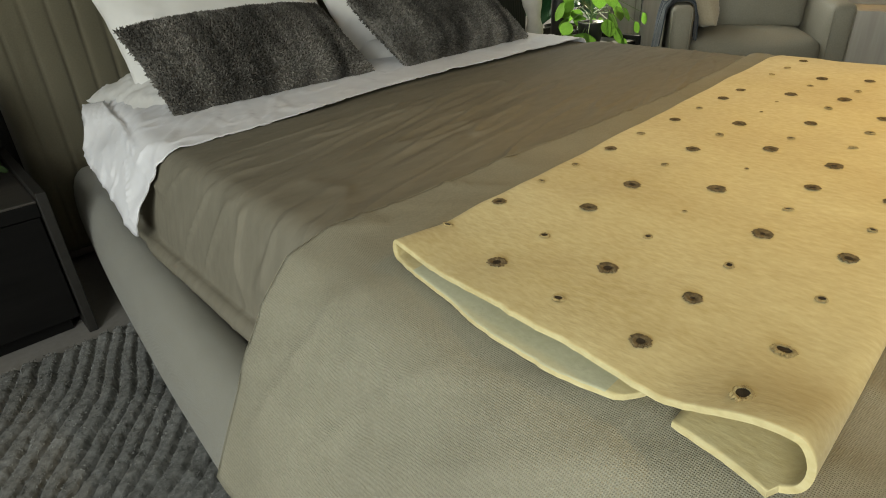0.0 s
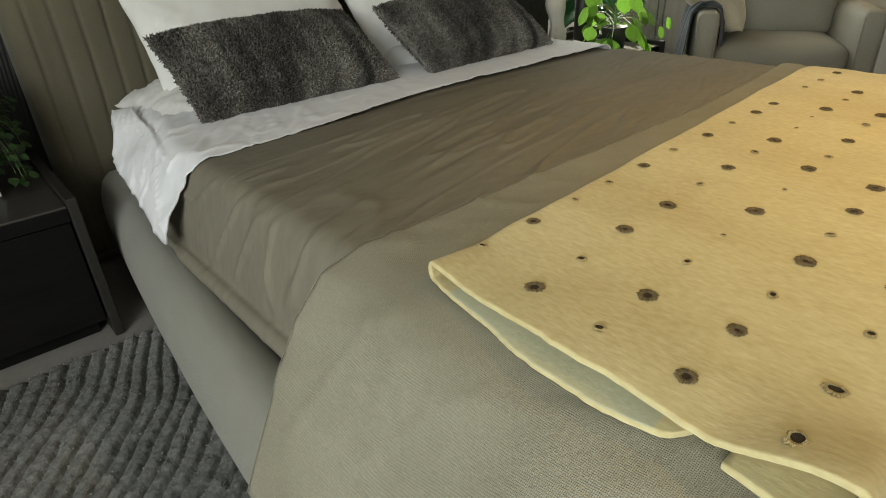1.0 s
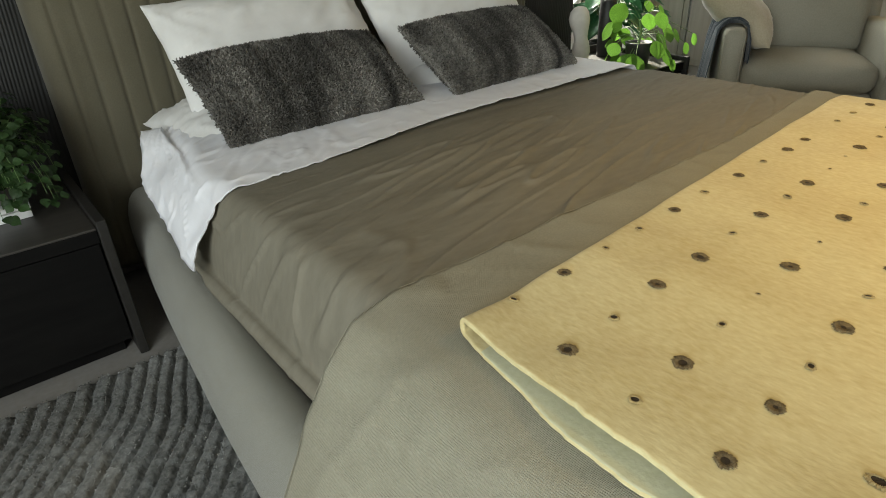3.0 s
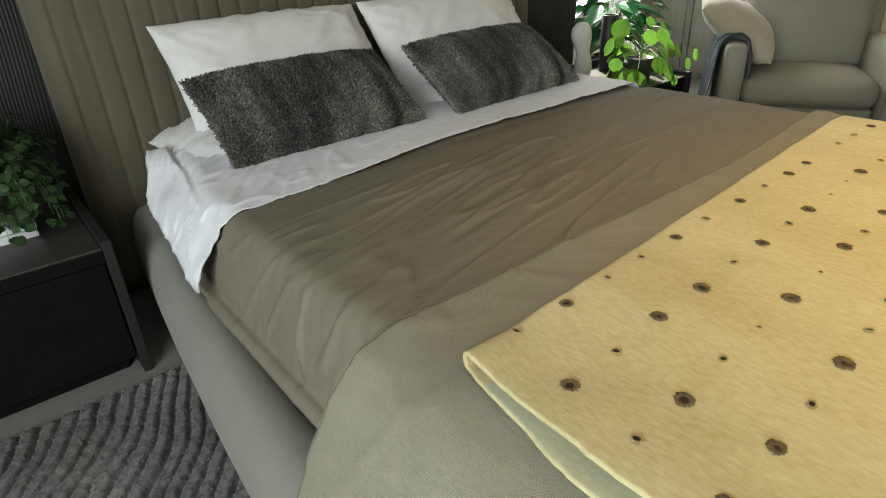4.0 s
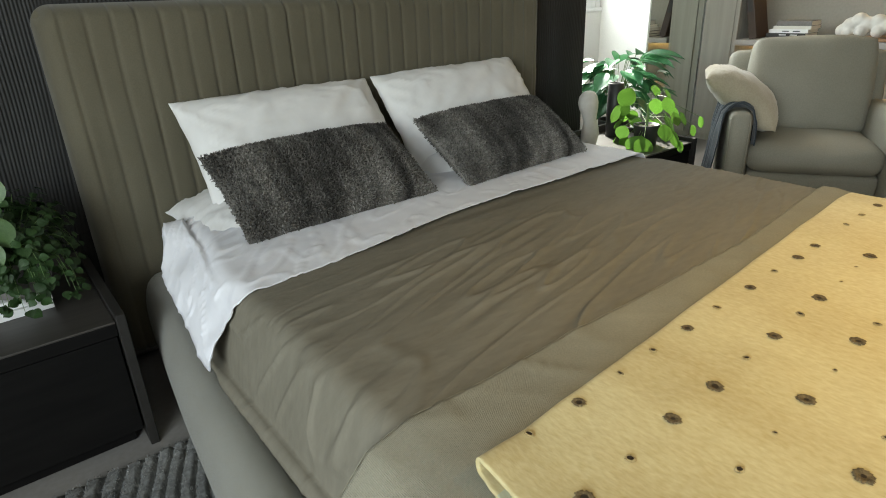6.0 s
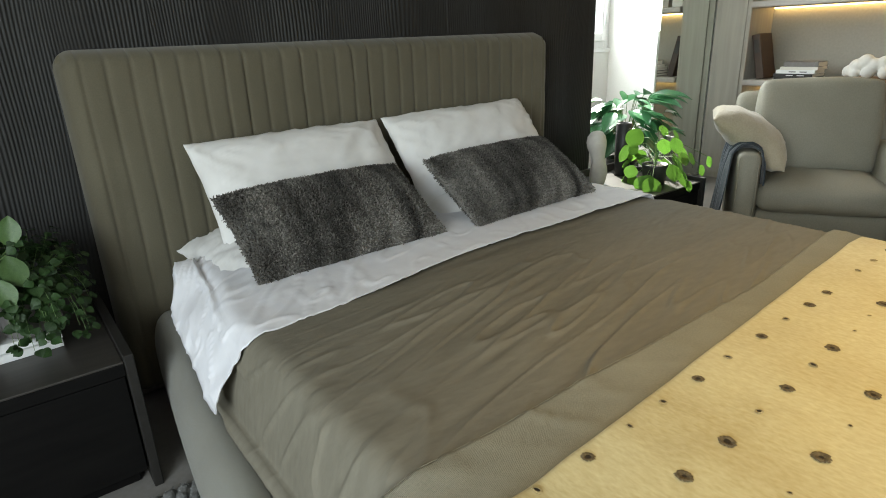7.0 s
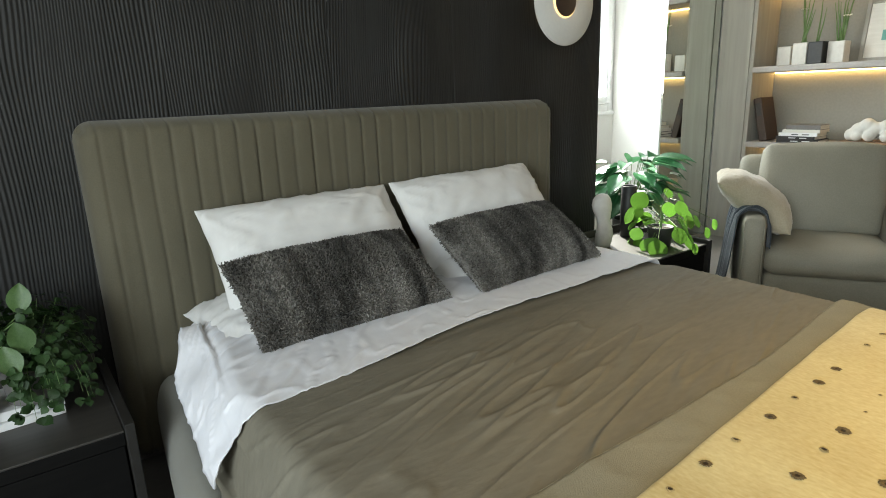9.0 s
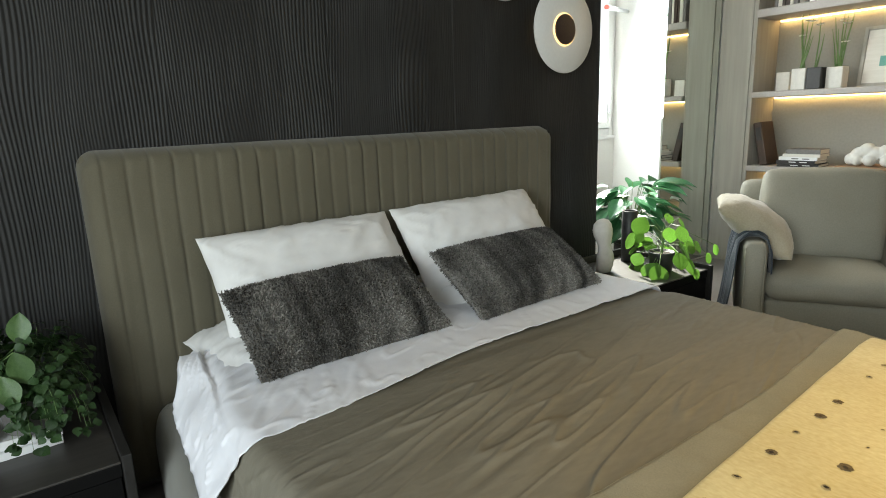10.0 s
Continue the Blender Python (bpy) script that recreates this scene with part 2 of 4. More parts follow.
def lathe(profile, steps=32):
    """A turned body about z from (radius, height) pairs."""
    bm = bmesh.new()
    rings = []
    for r, z in profile:
        rings.append([bm.verts.new((r * math.cos(a), r * math.sin(a), z)) for a in (2 * math.pi * k / steps for k in range(steps))])
    for a, b in zip(rings, rings[1:]):
        for k in range(steps):
            bm.faces.new((a[k], a[(k + 1) % steps], b[(k + 1) % steps], b[k]))
    bm.faces.new(rings[0][::-1])
    bm.faces.new(rings[-1])
    return bm


def tube(points, radius, steps=6, bm=None, taper=1.0):
    bm = bm or bmesh.new()
    pts = [Vector(p) for p in points]
    rings = []
    for i, p in enumerate(pts):
        d = (pts[min(i + 1, len(pts) - 1)] - pts[max(i - 1, 0)]).normalized()
        side = d.cross(Vector((0.31, 0.2, 0.93))).normalized()
        up = d.cross(side)
        r = radius * (1 + (taper - 1) * i / (len(pts) - 1))
        rings.append([bm.verts.new(p + r * (math.cos(a) * side + math.sin(a) * up)) for a in (2 * math.pi * k / steps for k in range(steps))])
    for a, b in zip(rings, rings[1:]):
        for k in range(steps):
            bm.faces.new((a[k], a[(k + 1) % steps], b[(k + 1) % steps], b[k]))
    bm.faces.new(rings[0][::-1])
    bm.faces.new(rings[-1])
    return bm


def sheet_mesh(fn, nu, nv, thick=0.0):
    """Verts and quads of a surface fn(u, v) for u, v in 0..1; thick: a second skin that far behind, with closed rims."""
    P = [[Vector(fn(i / nu, j / nv)) for j in range(nv + 1)] for i in range(nu + 1)]
    w = nv + 1
    verts = [tuple(p) for row in P for p in row]
    faces = [(i * w + j, (i + 1) * w + j, (i + 1) * w + j + 1, i * w + j + 1) for i in range(nu) for j in range(nv)]
    if thick:
        base = len(verts)
        for i in range(nu + 1):
            for j in range(nv + 1):
                du = P[min(i + 1, nu)][j] - P[max(i - 1, 0)][j]
                dv = P[i][min(j + 1, nv)] - P[i][max(j - 1, 0)]
                k = du.cross(dv)
                k = k.normalized() if k.length > 1e-12 else Vector((0, 0, 1))
                verts.append(tuple(P[i][j] - thick * k))
        faces += [tuple(base + q for q in f[::-1]) for f in faces]
        rim = [i * w for i in range(nu + 1)] + [nu * w + j for j in range(1, nv + 1)] + [i * w + nv for i in range(nu - 1, -1, -1)] + [j for j in range(nv - 1, 0, -1)]
        for a, b in zip(rim, rim[1:] + rim[:1]):
            faces.append((a, a + base, b + base, b))
    return verts, faces


def nz(x, y, z=0.0):
    return noise.noise(Vector((x, y, z)))


def blades(surface, count, length, width, seed, lean=0.7):
    """Short tufts of yarn: surface(r1, r2) gives a point and a normal."""
    rnd = random.Random(seed)
    verts, faces = [], []
    for _ in range(count):
        p, n = surface(rnd.random(), rnd.random())
        d = (n + lean * Vector((rnd.uniform(-1, 1), rnd.uniform(-1, 1), rnd.uniform(-1, 1)))).normalized()
        s = d.cross(Vector((rnd.uniform(-1, 1), rnd.uniform(-1, 1), rnd.uniform(-1, 1)))).normalized() * width
        h = length * rnd.uniform(0.5, 1.2)
        k = len(verts)
        verts += [tuple(p - s), tuple(p + s), tuple(p + d * h * 0.7 + s * 0.9), tuple(p + d * h * 0.7 - s * 0.9), tuple(p + d * h)]
        faces += [(k, k + 1, k + 2, k + 3), (k + 3, k + 2, k + 4)]
    return verts, faces


# ---- setting ----
def structure(name, bm, mat, label, category, smooth=False):
    return tagged(part(name, bm, mat, None, label, smooth), label, category, "", "structure")


X0, X1, Y0, H = -1.9, 5.27, -2.5, 2.7
BACK, WIN_Y, NICHE_X, MIR_Y, PANEL_END, REVEAL = 2.60, 3.50, 4.90, 3.06, 2.845, 4.157
structure("floor", box(X0 - 0.2, Y0 - 0.2, -0.12, X1 + 0.3, 3.8, 0.0, 0), M_FLOOR, "smooth warm-grey floor under the bed and rug", "floor")
structure("ceiling", box(X0 - 0.2, Y0 - 0.2, H, X1 + 0.3, 3.8, H + 0.12, 0), M_CEIL, "plain white painted ceiling over the bedroom", "ceiling")
bm = box(X0 - 0.15, Y0, 0, X0, 3.5, 0.7, 0)
box(X0 - 0.15, Y0, 2.3, X0, 3.5, H, 0, bm=bm)
box(X0 - 0.15, Y0, 0.7, X0, -1.4, 2.3, 0, bm=bm)
box(X0 - 0.15, 0.7, 0.7, X0, 3.5, 2.3, 0, bm=bm)
structure("wall_west", bm, M_ROOM, "plain taupe side wall with an opening for daylight", "wall")
structure("wall_east", box(X1, Y0, 0, X1 + 0.15, 3.5, H, 0), M_ROOM, "plain wall behind the bookshelf niche", "wall")
structure("wall_south", box(X0, Y0 - 0.12, 0, X1, Y0, H, 0), M_ROOM, "plain taupe rear wall of the bedroom", "wall")
# solid core behind the dark panelling
structure("wall_north", box(X0, BACK + 0.03, 0, PANEL_END - 0.004, WIN_Y + 0.1, H, 0), M_WALL, "thick wall behind the dark grooved panelling", "wall")
# window wall at the end of the recess
bm = box(PANEL_END, WIN_Y, 0, 4.9, WIN_Y + 0.25, 1.08, 0)
box(PANEL_END, WIN_Y, 2.5, 4.9, WIN_Y + 0.25, H, 0, bm=bm)
structure("wall_window", bm, M_WALL, "white wall below and above the recessed window", "wall")
structure("wall_reveal", box(REVEAL, MIR_Y + 0.006, 0, 5.4, WIN_Y + 0.25, H, 0.003), M_WALL, "white window reveal beside the mirror", "wall")


def dark_panelling():
    """Grooved dark boards, whose ridges follow a wandering wood figure."""
    nx, nzv = 1900, 110
    xa, xb = X0, PANEL_END
    verts, faces = [], []
    for j in range(nzv + 1):
        z = H * j / nzv
        for i in range(nx + 1):
            x = xa + (xb - xa) * i / nx
            board = math.floor((x + 5.0) / 0.62)
            heart = (board + 0.5) * 0.62 - 5.0 + 0.12 * nz(board * 5.7, 0.3)
            arch = 0.05 * math.exp(-((x - heart) / 0.11) ** 2) * math.sin(z * 2.1 + board * 1.7)
            bend = 0.085 * nz(x * 1.9 + board * 7.3, z * 0.7, board * 3.1) + 0.014 * nz(x * 6, z * 2.6, board) + arch
            ridge = math.sin(2 * math.pi * (x + bend) / 0.0128)
            strength = 0.0014 + 0.0016 * nz(x * 4, z * 0.9, 4.0) + 0.0006 * nz(x * 25, z * 3, 8.0)
            groove = (x + 5.0) % 0.62
            joint = -0.003 if groove < 0.004 else 0.0
            verts.append((x, BACK - strength * ridge - joint, z))
    w = nx + 1
    faces = [(j * w + i, j * w + i + 1, (j + 1) * w + i + 1, (j + 1) * w + i) for j in range(nzv) for i in range(nx)]
    k = len(verts)
    verts += [(xb, BACK + 0.06, 0), (xb, BACK + 0.06, H)]
    faces.append(tuple([j * w + nx for j in range(nzv + 1)] + [k + 1, k]))
    ob = raw("wall_panelling", verts, faces, M_DARKWALL, None)
    tagged(ob, "dark brown-black wall panelling with wavy vertical wood grooves", "wall panelling", "", "structure")
    structure("panel_edge", box(PANEL_END - 0.003, BACK + 0.004, 0, PANEL_END + 0.012, BACK + 0.2, H, 0.002), M_DARKWALL, "dark edge board closing the wall panelling", "trim")


dark_panelling()
structure("baseboard", box(X0, BACK - 0.016, 0.0, PANEL_END, BACK - 0.006, 0.07, 0.002), M_SHELF, "low grey baseboard under the dark panelling", "baseboard")


def window():
    w = empty("window_1", (0, 0, 0), "white casement window in a deep sunlit recess", "window", "", "structure")
    x0, x1, z0, z1, y = PANEL_END + 0.1, REVEAL, 1.08, 2.5, WIN_Y
    bm = box(x0, y + 0.01, z0, x0 + 0.06, y + 0.08, z1)
    box(x1 - 0.06, y + 0.01, z0, x1 - 0.002, y + 0.08, z1, bm=bm)
    box(x0 + 0.06, y + 0.01, z0, x1 - 0.06, y + 0.08, z0 + 0.06, bm=bm)
    box(x0 + 0.06, y + 0.01, z1 - 0.06, x1 - 0.06, y + 0.08, z1, bm=bm)
    part("window_frame", bm, M_WHITE, w)
    for a, b in ((x0 + 0.062, x1 - 0.062),):
        bm = box(a, y - 0.015, z0 + 0.062, a + 0.055, y + 0.04, z1 - 0.062)
        box(b - 0.055, y - 0.015, z0 + 0.062, b, y + 0.04, z1 - 0.062, bm=bm)
        box(a + 0.055, y - 0.015, z0 + 0.062, b - 0.055, y + 0.04, z0 + 0.117, bm=bm)
        box(a + 0.055, y - 0.015, z1 - 0.117, b - 0.055, y + 0.04, z1 - 0.062, bm=bm)
        sash = part("casement", bm, M_WHITE, w)
        pane = part("pane", box(a + 0.05, y + 0.012, z0 + 0.11, b - 0.05, y + 0.018, z1 - 0.11, 0), M_GLASS, sash)
        pane.visible_shadow = False
    bm = box(x1 - 0.105, y - 0.03, 1.26, x1 - 0.085, y - 0.016, 1.36, 0.005)
    part("hinge", bm, M_METAL, w, "small metal hinge")
    return w


window()
structure("window_sill", box(PANEL_END + 0.013, WIN_Y - 0.012, 1.056, REVEAL - 0.002, WIN_Y - 0.002, 1.084, 0.003), M_WHITE, "thin white window sill in the recess", "window sill")
structure("backdrop", box(0.5, 6.8, -1.0, 9.0, 6.82, 1.6, 0), M_WALL, "pale sunlit wall far outside the window", "backdrop")
bm = box(REVEAL + 0.004, MIR_Y - 0.006, 0.02, NICHE_X - 0.004, MIR_Y + 0.003, H - 0.02, 0.001)
structure("wall_mirror", bm, M_MIRROR, "full-height frameless mirror beside the window recess", "mirror")

rod = empty("blind_rod", (3.5, 3.25, 1.95), "thin grey rod with a red tip", "rod")
bm = tube([(3.66, 3.2, 1.985), (4.154, 3.40, 2.02)], 0.014, 12)
part("rod", bm, M_METAL, rod).matrix_parent_inverse = Matrix.Translation((-3.5, -3.25, -1.95))
bm = tube([(3.635, 3.19, 1.983), (3.66, 3.2, 1.985)], 0.016, 12)
part("end_cap", bm, M_RED, rod, "red end cap").matrix_parent_inverse = Matrix.Translation((-3.5, -3.25, -1.95))


# ---- bed ----
def soft_step(a, b, x):
    t = max(0.0, min(1.0, (x - a) / (b - a)))
    return t * t * (3 - 2 * t)


BED = empty("bed", (1.33, 1.4, 0), "upholstered double bed with a channel-tufted olive headboard", "bed")
BED_INV = Matrix.Translation((-1.33, -1.4, 0))


def bed_part(name, bm, mat, label="", smooth=True):
    ob = part(name, bm, mat, BED, label, smooth)
    ob.matrix_parent_inverse = BED_INV
    return ob


def headboard():
    x0, x1, top, front = 0.28, 2.395, 1.22, 2.50
    inner0, inner1, count = x0 + 0.062, x1 - 0.05, 28
    pitch = (inner1 - inner0) / count

    def fn(u, v):
        x = x0 + (x1 - x0) * u
        z = 0.06 + (top - 0.06) * v
        r = 0.055
        ex = max(0, r - (x - x0), r - (x1 - x)) / r
        ez = max(0, r - (top - z)) / r
        rr = min(1, math.hypot(ex, ez))
        y = front + 0.075 * (1 - math.sqrt(max(0, 1 - rr * rr)))
        if inner0 <= x <= inner1:
            k = ((x + 0.004 * nz(x * 3, z * 2.4, 7) - inner0) / pitch) % 1
            seam = abs(k - 0.5) * 2
            y += 0.006 * seam ** 4 + 0.008 * seam ** 18
        elif x < inner0:
            y += 0.011 * max(0, 1 - (inner0 - x) / 0.008) ** 2
        y += 0.0035 * nz(x * 9, z * 4, 2.0) + 0.0015 * nz(x * 30, z * 22, 5)
        # the rounded corners of the outline
        c = 0.06
        cx, cz = max(0, c - (x - x0), c - (x1 - x)), max(0, c - (top - z))
        if cx > 0 and cz > 0 and math.hypot(cx, cz) > 0:
            s = min(1.0, c * max(cx, cz) / c / math.hypot(cx, cz))
            x += (cx - cx * s) * (1 if x < 1 else -1)
            z -= cz - cz * s
        return x, y, z

    verts, faces = sheet_mesh(fn, 28 * 14, 60)
    w = 61
    nu = 28 * 14
    k = len(verts)
    rim = [i * w for i in range(nu + 1)] + [nu * w + j for j in range(1, w)] + [i * w + 60 for i in range(nu - 1, -1, -1)] + [j for j in range(59, 0, -1)]
    verts += [(verts[a][0], BACK - 0.006, verts[a][2]) for a in rim]
    n = len(rim)
    faces += [(rim[q], k + q, k + (q + 1) % n, rim[(q + 1) % n]) for q in range(n)]
    ob = raw("headboard", verts, faces, M_HEAD, BED, "olive-taupe velvet headboard with vertical channels")
    ob.matrix_parent_inverse = BED_INV


headboard()


def rail(name, outer, inner, y0, y1):
    """A padded rail with a bulging outer side and a rounded top."""
    s = 1 if inner > outer else -1
    w = abs(inner - outer)
    prof = [(0.35, 0.02), (0.12, 0.05), (0.03, 0.12), (0.0, 0.20), (0.03, 0.27), (0.14, 0.325), (0.34, 0.353), (0.55, 0.352), (0.8, 0.33), (1.0, 0.29), (1.0, 0.02)]
    ny = 60
    verts, faces = [], []
    for j in range(ny + 1):
        y = y0 + (y1 - y0) * j / ny
        for a, z in prof:
            verts.append((outer + s * (a * w + 0.13 * (max(0.0, y - 0.9) / 1.57) ** 1.5) + 0.003 * nz(y * 3, z * 9, outer), y, z + 0.004 * nz(y * 2.2, a * 2, 3 + outer)))
    m = len(prof)
    faces = [(j * m + i, j * m + (i + 1) % m, (j + 1) * m + (i + 1) % m, (j + 1) * m + i) for j in range(ny) for i in range(m)]
    faces += [tuple(range(m)), tuple(ny * m + i for i in range(m))]
    me = bpy.data.meshes.new(name)
    me.from_pydata(verts, [], faces)
    bm = bmesh.new()
    bm.from_mesh(me)
    ob = bed_part(name, bm, M_RAIL, "grey-beige padded side rail")
    sub = ob.modifiers.new("soft", "SUBSURF")
    sub.levels = sub.render_levels = 1
    return ob


rail("side_rail", 0.235, 0.40, 0.2, 2.49)
rail("side_rail", 2.37, 2.235, 0.2, 2.49)
bed_part("foot_rail", box(0.30, 0.10, 0.02, 2.345, 0.215, 0.365, 0.04, 4), M_RAIL, "grey-beige padded foot rail")
bed_part("mattress", box(0.475, 0.235, 0.20, 2.15, 2.43, 0.560, 0.07, 5), M_SHEET, "white mattress hidden under the bedding")

ML, MR, MT = 0.44, 2.17, 0.566


def drape(y0, y1, lift, left, right, nu, nv, wrinkle, thick, edge0=None, edge1=None, hem=None, skip=0):
    """Cloth over the mattress. left, right: lists of (x, z) from the hem up to the top edge, one for each side;
    edge0, edge1: how the cloth's near and far edges wander; hem: change of the hem's height along y."""
    prof = [Vector((x, z)) for x, z in left]
    r = 0.05
    top = MT + lift
    for k in range(1 + skip, 6):
        a = math.pi / 2 * k / 5
        prof.append(Vector((ML - lift + r - r * math.cos(a), top - r + r * math.sin(a))))
    for k in range(1, 12):
        prof.append(Vector((ML + r + (MR - ML - 2 * r) * k / 12, top)))
    for k in range(0, 6):
        a = math.pi / 2 * k / 5
        prof.append(Vector((MR + lift - r + r * math.sin(a), top - r + r * math.cos(a))))
    prof += [Vector((x, z)) for x, z in right]
    for _ in range(2):
        cut = [prof[0]]
        for a, b in zip(prof, prof[1:]):
            cut += [a.lerp(b, 0.25), a.lerp(b, 0.75)]
        prof = cut + [prof[-1]]
    length = [0.0]
    for a, b in zip(prof, prof[1:]):
        length.append(length[-1] + (b - a).length)
    total = length[-1]

    def fn(u, v):
        s = u * total
        k = 0
        while k < len(prof) - 2 and length[k + 1] < s:
            k += 1
        f = (s - length[k]) / max(1e-9, length[k + 1] - length[k])
        p = prof[k].lerp(prof[k + 1], f)
        d = (prof[k + 1] - prof[k]).normalized()
        out = Vector((-d.y, d.x))
        a = y0 + (edge0(u) if edge0 else 0)
        b = y1 + (edge1(u) if edge1 else 0)
        y = a + (b - a) * v
        h = wrinkle(s, y, p)
        q = p + out * h
        if hem and p.y < top - 0.03:
            q.y += hem(y, p) * min(1, (top - p.y) / 0.2)
        if q.x < 1.2:
            q.x += (0.055 * soft_step(1.72, 2.1, y) + 0.05 * soft_step(2.1, 2.4, y)) * soft_step(1.2, 0.5, q.x) * (0.3 + 0.7 * soft_step(0.43, 0.56, q.y))
        return q.x, y, q.y

    return sheet_mesh(fn, nu, nv, thick)


def hem_part(cloth, verts, nu, nv, mat, near):
    """The rolled seam along one edge of a cloth."""
    j = 0 if near else nv
    pts = [verts[i * (nv + 1) + j] for i in range(0, nu + 1, 2)]
    part("hem", tube([(x, y, z) for x, y, z in pts], 0.0006, 6), mat, cloth, "", True)


# white sheet, folded over the cover, hanging at the side
def sheet_wrinkle(s, y, p):
    side = soft_step(0.57, 0.50, p.y)
    left = soft_step(1.0, 0.5, p.x)
    crease = abs(nz(y * 4 + s * 5, s * 9 - y * 7, 5))
    fan = abs(nz((y - 1.6) * 7 - s * 10, s * 3 + y * 2, 8))
    rows = math.sin(95 * (y - 0.4 * s) + 5 * nz(s * 5, y * 5, 2)) * soft_step(1.80, 1.95, y) * left * (1 - side)
    return (0.002 * nz(s * 14, y * 9, 1) + side * 0.004 * math.sin(y * 19 + 3 * nz(y * 3, s * 3)) * soft_step(0.0, 0.25, 0.6 - p.y)
            + (0.0034 + 0.001 * side) * math.exp(-(crease / 0.06) ** 2) + left * 0.005 * math.exp(-(fan / 0.06) ** 2) + 0.0016 * rows + 0.0018 * nz(s * 7, y * 20, 2))


def sheet_hem(y, p):
    if p.x > 1:
        return 0.0
    tip = math.exp(-((y - 1.69) / 0.05) ** 2)
    return 0.058 - 0.022 * tip + 0.010 * nz(y * 5, 0, 3) + 0.06 * soft_step(1.72, 2.04, y) + 0.09 * soft_step(2.04, 2.24, y)


v, f = drape(1.60, 2.45, 0.018, [(0.352, 0.35), (0.362, 0.40), (0.382, 0.45), (0.408, 0.50)], [(2.2, 0.45), (2.22, 0.38)], 170, 150, sheet_wrinkle, 0.003,
             edge0=lambda u: 0.10 * soft_step(0.10, 0.5, u) + 0.025 * u + 0.008 * nz(u * 5, 1) + 0.005 * nz(u * 17, 2) + 0.05 * soft_step(0.12, 0.0, u),
             edge1=lambda u: -0.20 * soft_step(0.20, 0.09, u), hem=sheet_hem)
q = raw("bed_sheet", v, f, M_SHEET)
hem_part(q, v, 170, 150, M_SHEET, True)
tagged(q, "crumpled white cotton sheet folded back over the cover", "bed sheet")


# taupe satin cover
def cover_wrinkle(s, y, p):
    side = soft_step(0.580, 0.545, p.y)
    calm = (1 - 0.6 * soft_step(0.9, 1.6, s)) * soft_step(1.62, 1.48, y) * (0.25 + 0.75 * soft_step(0.80, 1.05, y))
    ridge = abs(nz(s * 1.6 + y * 0.5, (y - s * 0.32) * 9, 2.0))
    fold = 0.007 * math.exp(-(ridge / 0.08) ** 2) * soft_step(-0.2, 0.4, nz(s * 2, y * 2.5, 9))
    sharp = abs(nz(s * 2.4 + 3, (y - s * 0.22) * 15, 21))
    fine = 0.0055 * nz(s * 3.2, (y - s * 0.26) * 24, 4) + 0.0036 * nz(s * 6, (y - s * 0.30) * 46, 7) + 0.007 * math.exp(-(sharp / 0.05) ** 2)
    crease = abs(nz(y * 5.5 + p.y * 2.5, p.y * 2.0, 11))
    drop = side * (0.0015 * math.sin(y * 17 + 5 * nz(y * 2.3, 0.4)) + 0.007 * math.exp(-(crease / 0.028) ** 2) + 0.002 * nz(y * 7, p.y * 5, 12))
    return 0.001 - 0.010 * soft_step(1.62, 1.70, y) - 0.007 * soft_step(0.99, 0.93, y) + calm * (0.4 + 0.6 * soft_step(0.3, 0.8, s)) * (1 - 0.85 * side) * (fold + fine + 0.004 * nz(s * 3, y * 3, 6)) + drop * (0.3 + 0.7 * soft_step(0.39, 0.44, p.y))


v, f = drape(0.18, 1.78, 0.012, [(0.405, 0.338), (0.374, 0.342), (0.359, 0.356), (0.364, 0.374), (0.378, 0.382), (0.391, 0.377), (0.393, 0.41), (0.410, 0.48)], [(2.2, 0.45), (2.21, 0.37)], 240, 380, cover_wrinkle, 0.004,
             edge1=lambda u: 0.03 * u + 0.01 * nz(u * 6, 3) + 0.03)
q = raw("bed_cover", v, f, M_COVER)
part("hem", tube(v[0:381:3], 0.002, 6), M_COVER, q, "", True)
tagged(q, "wrinkled taupe-brown satin cover over the mattress", "bed cover")


# beige linen throw over the foot half
def throw_wrinkle(s, y, p):
    side = soft_step(0.58, 0.45, p.y)
    ray = abs(nz(s * 6 + y * 5, s * 1.2 - y * 1.5, 13))
    soft = 0.0028 * nz(s * 4, y * 6, 3) + 0.0018 * nz(s * 9, y * 16, 7) + 0.0028 * math.exp(-(ray / 0.035) ** 2)
    edge = 0.008 * soft_step(0.06, 0.0, 0.985 - y)
    return 0.004 + soft + edge * 0.3 + side * (0.010 * math.sin(y * 13 + 1.0) + 0.008 * nz(y * 7, s * 4, 1)) * soft_step(0.99, 0.80, y) + 0.004 * math.exp(-(abs(nz(s * 7 + y * 2.5, y * 1.5 - s, 17)) / 0.05) ** 2)


v, f = drape(0.06, 0.985, 0.0165, [(0.218, 0.25), (0.252, 0.322), (0.286, 0.390), (0.321, 0.460), (0.343, 0.497), (0.374, 0.538), (0.408, 0.565)], [(2.3, 0.5), (2.42, 0.40), (2.44, 0.28)], 170, 130, throw_wrinkle, 0.006,
             edge0=lambda u: -0.03, edge1=lambda u: 0.006 * nz(u * 6, 5) + 0.01 + 0.05 * soft_step(0.55, 0.85, u), skip=3)
q = raw("bed_throw", v, f, M_THROW)
hem_part(q, v, 170, 130, M_THROW, False)
tagged(q, "beige coarse-woven linen throw over the foot of the bed", "throw")


# cream felt blanket, folded into a flat band
FX0, FX1, FY0, FY1, FZ, FR, FRN = 0.478, 2.10, 0.312, 0.840, 0.5905, 0.0078, 0.021


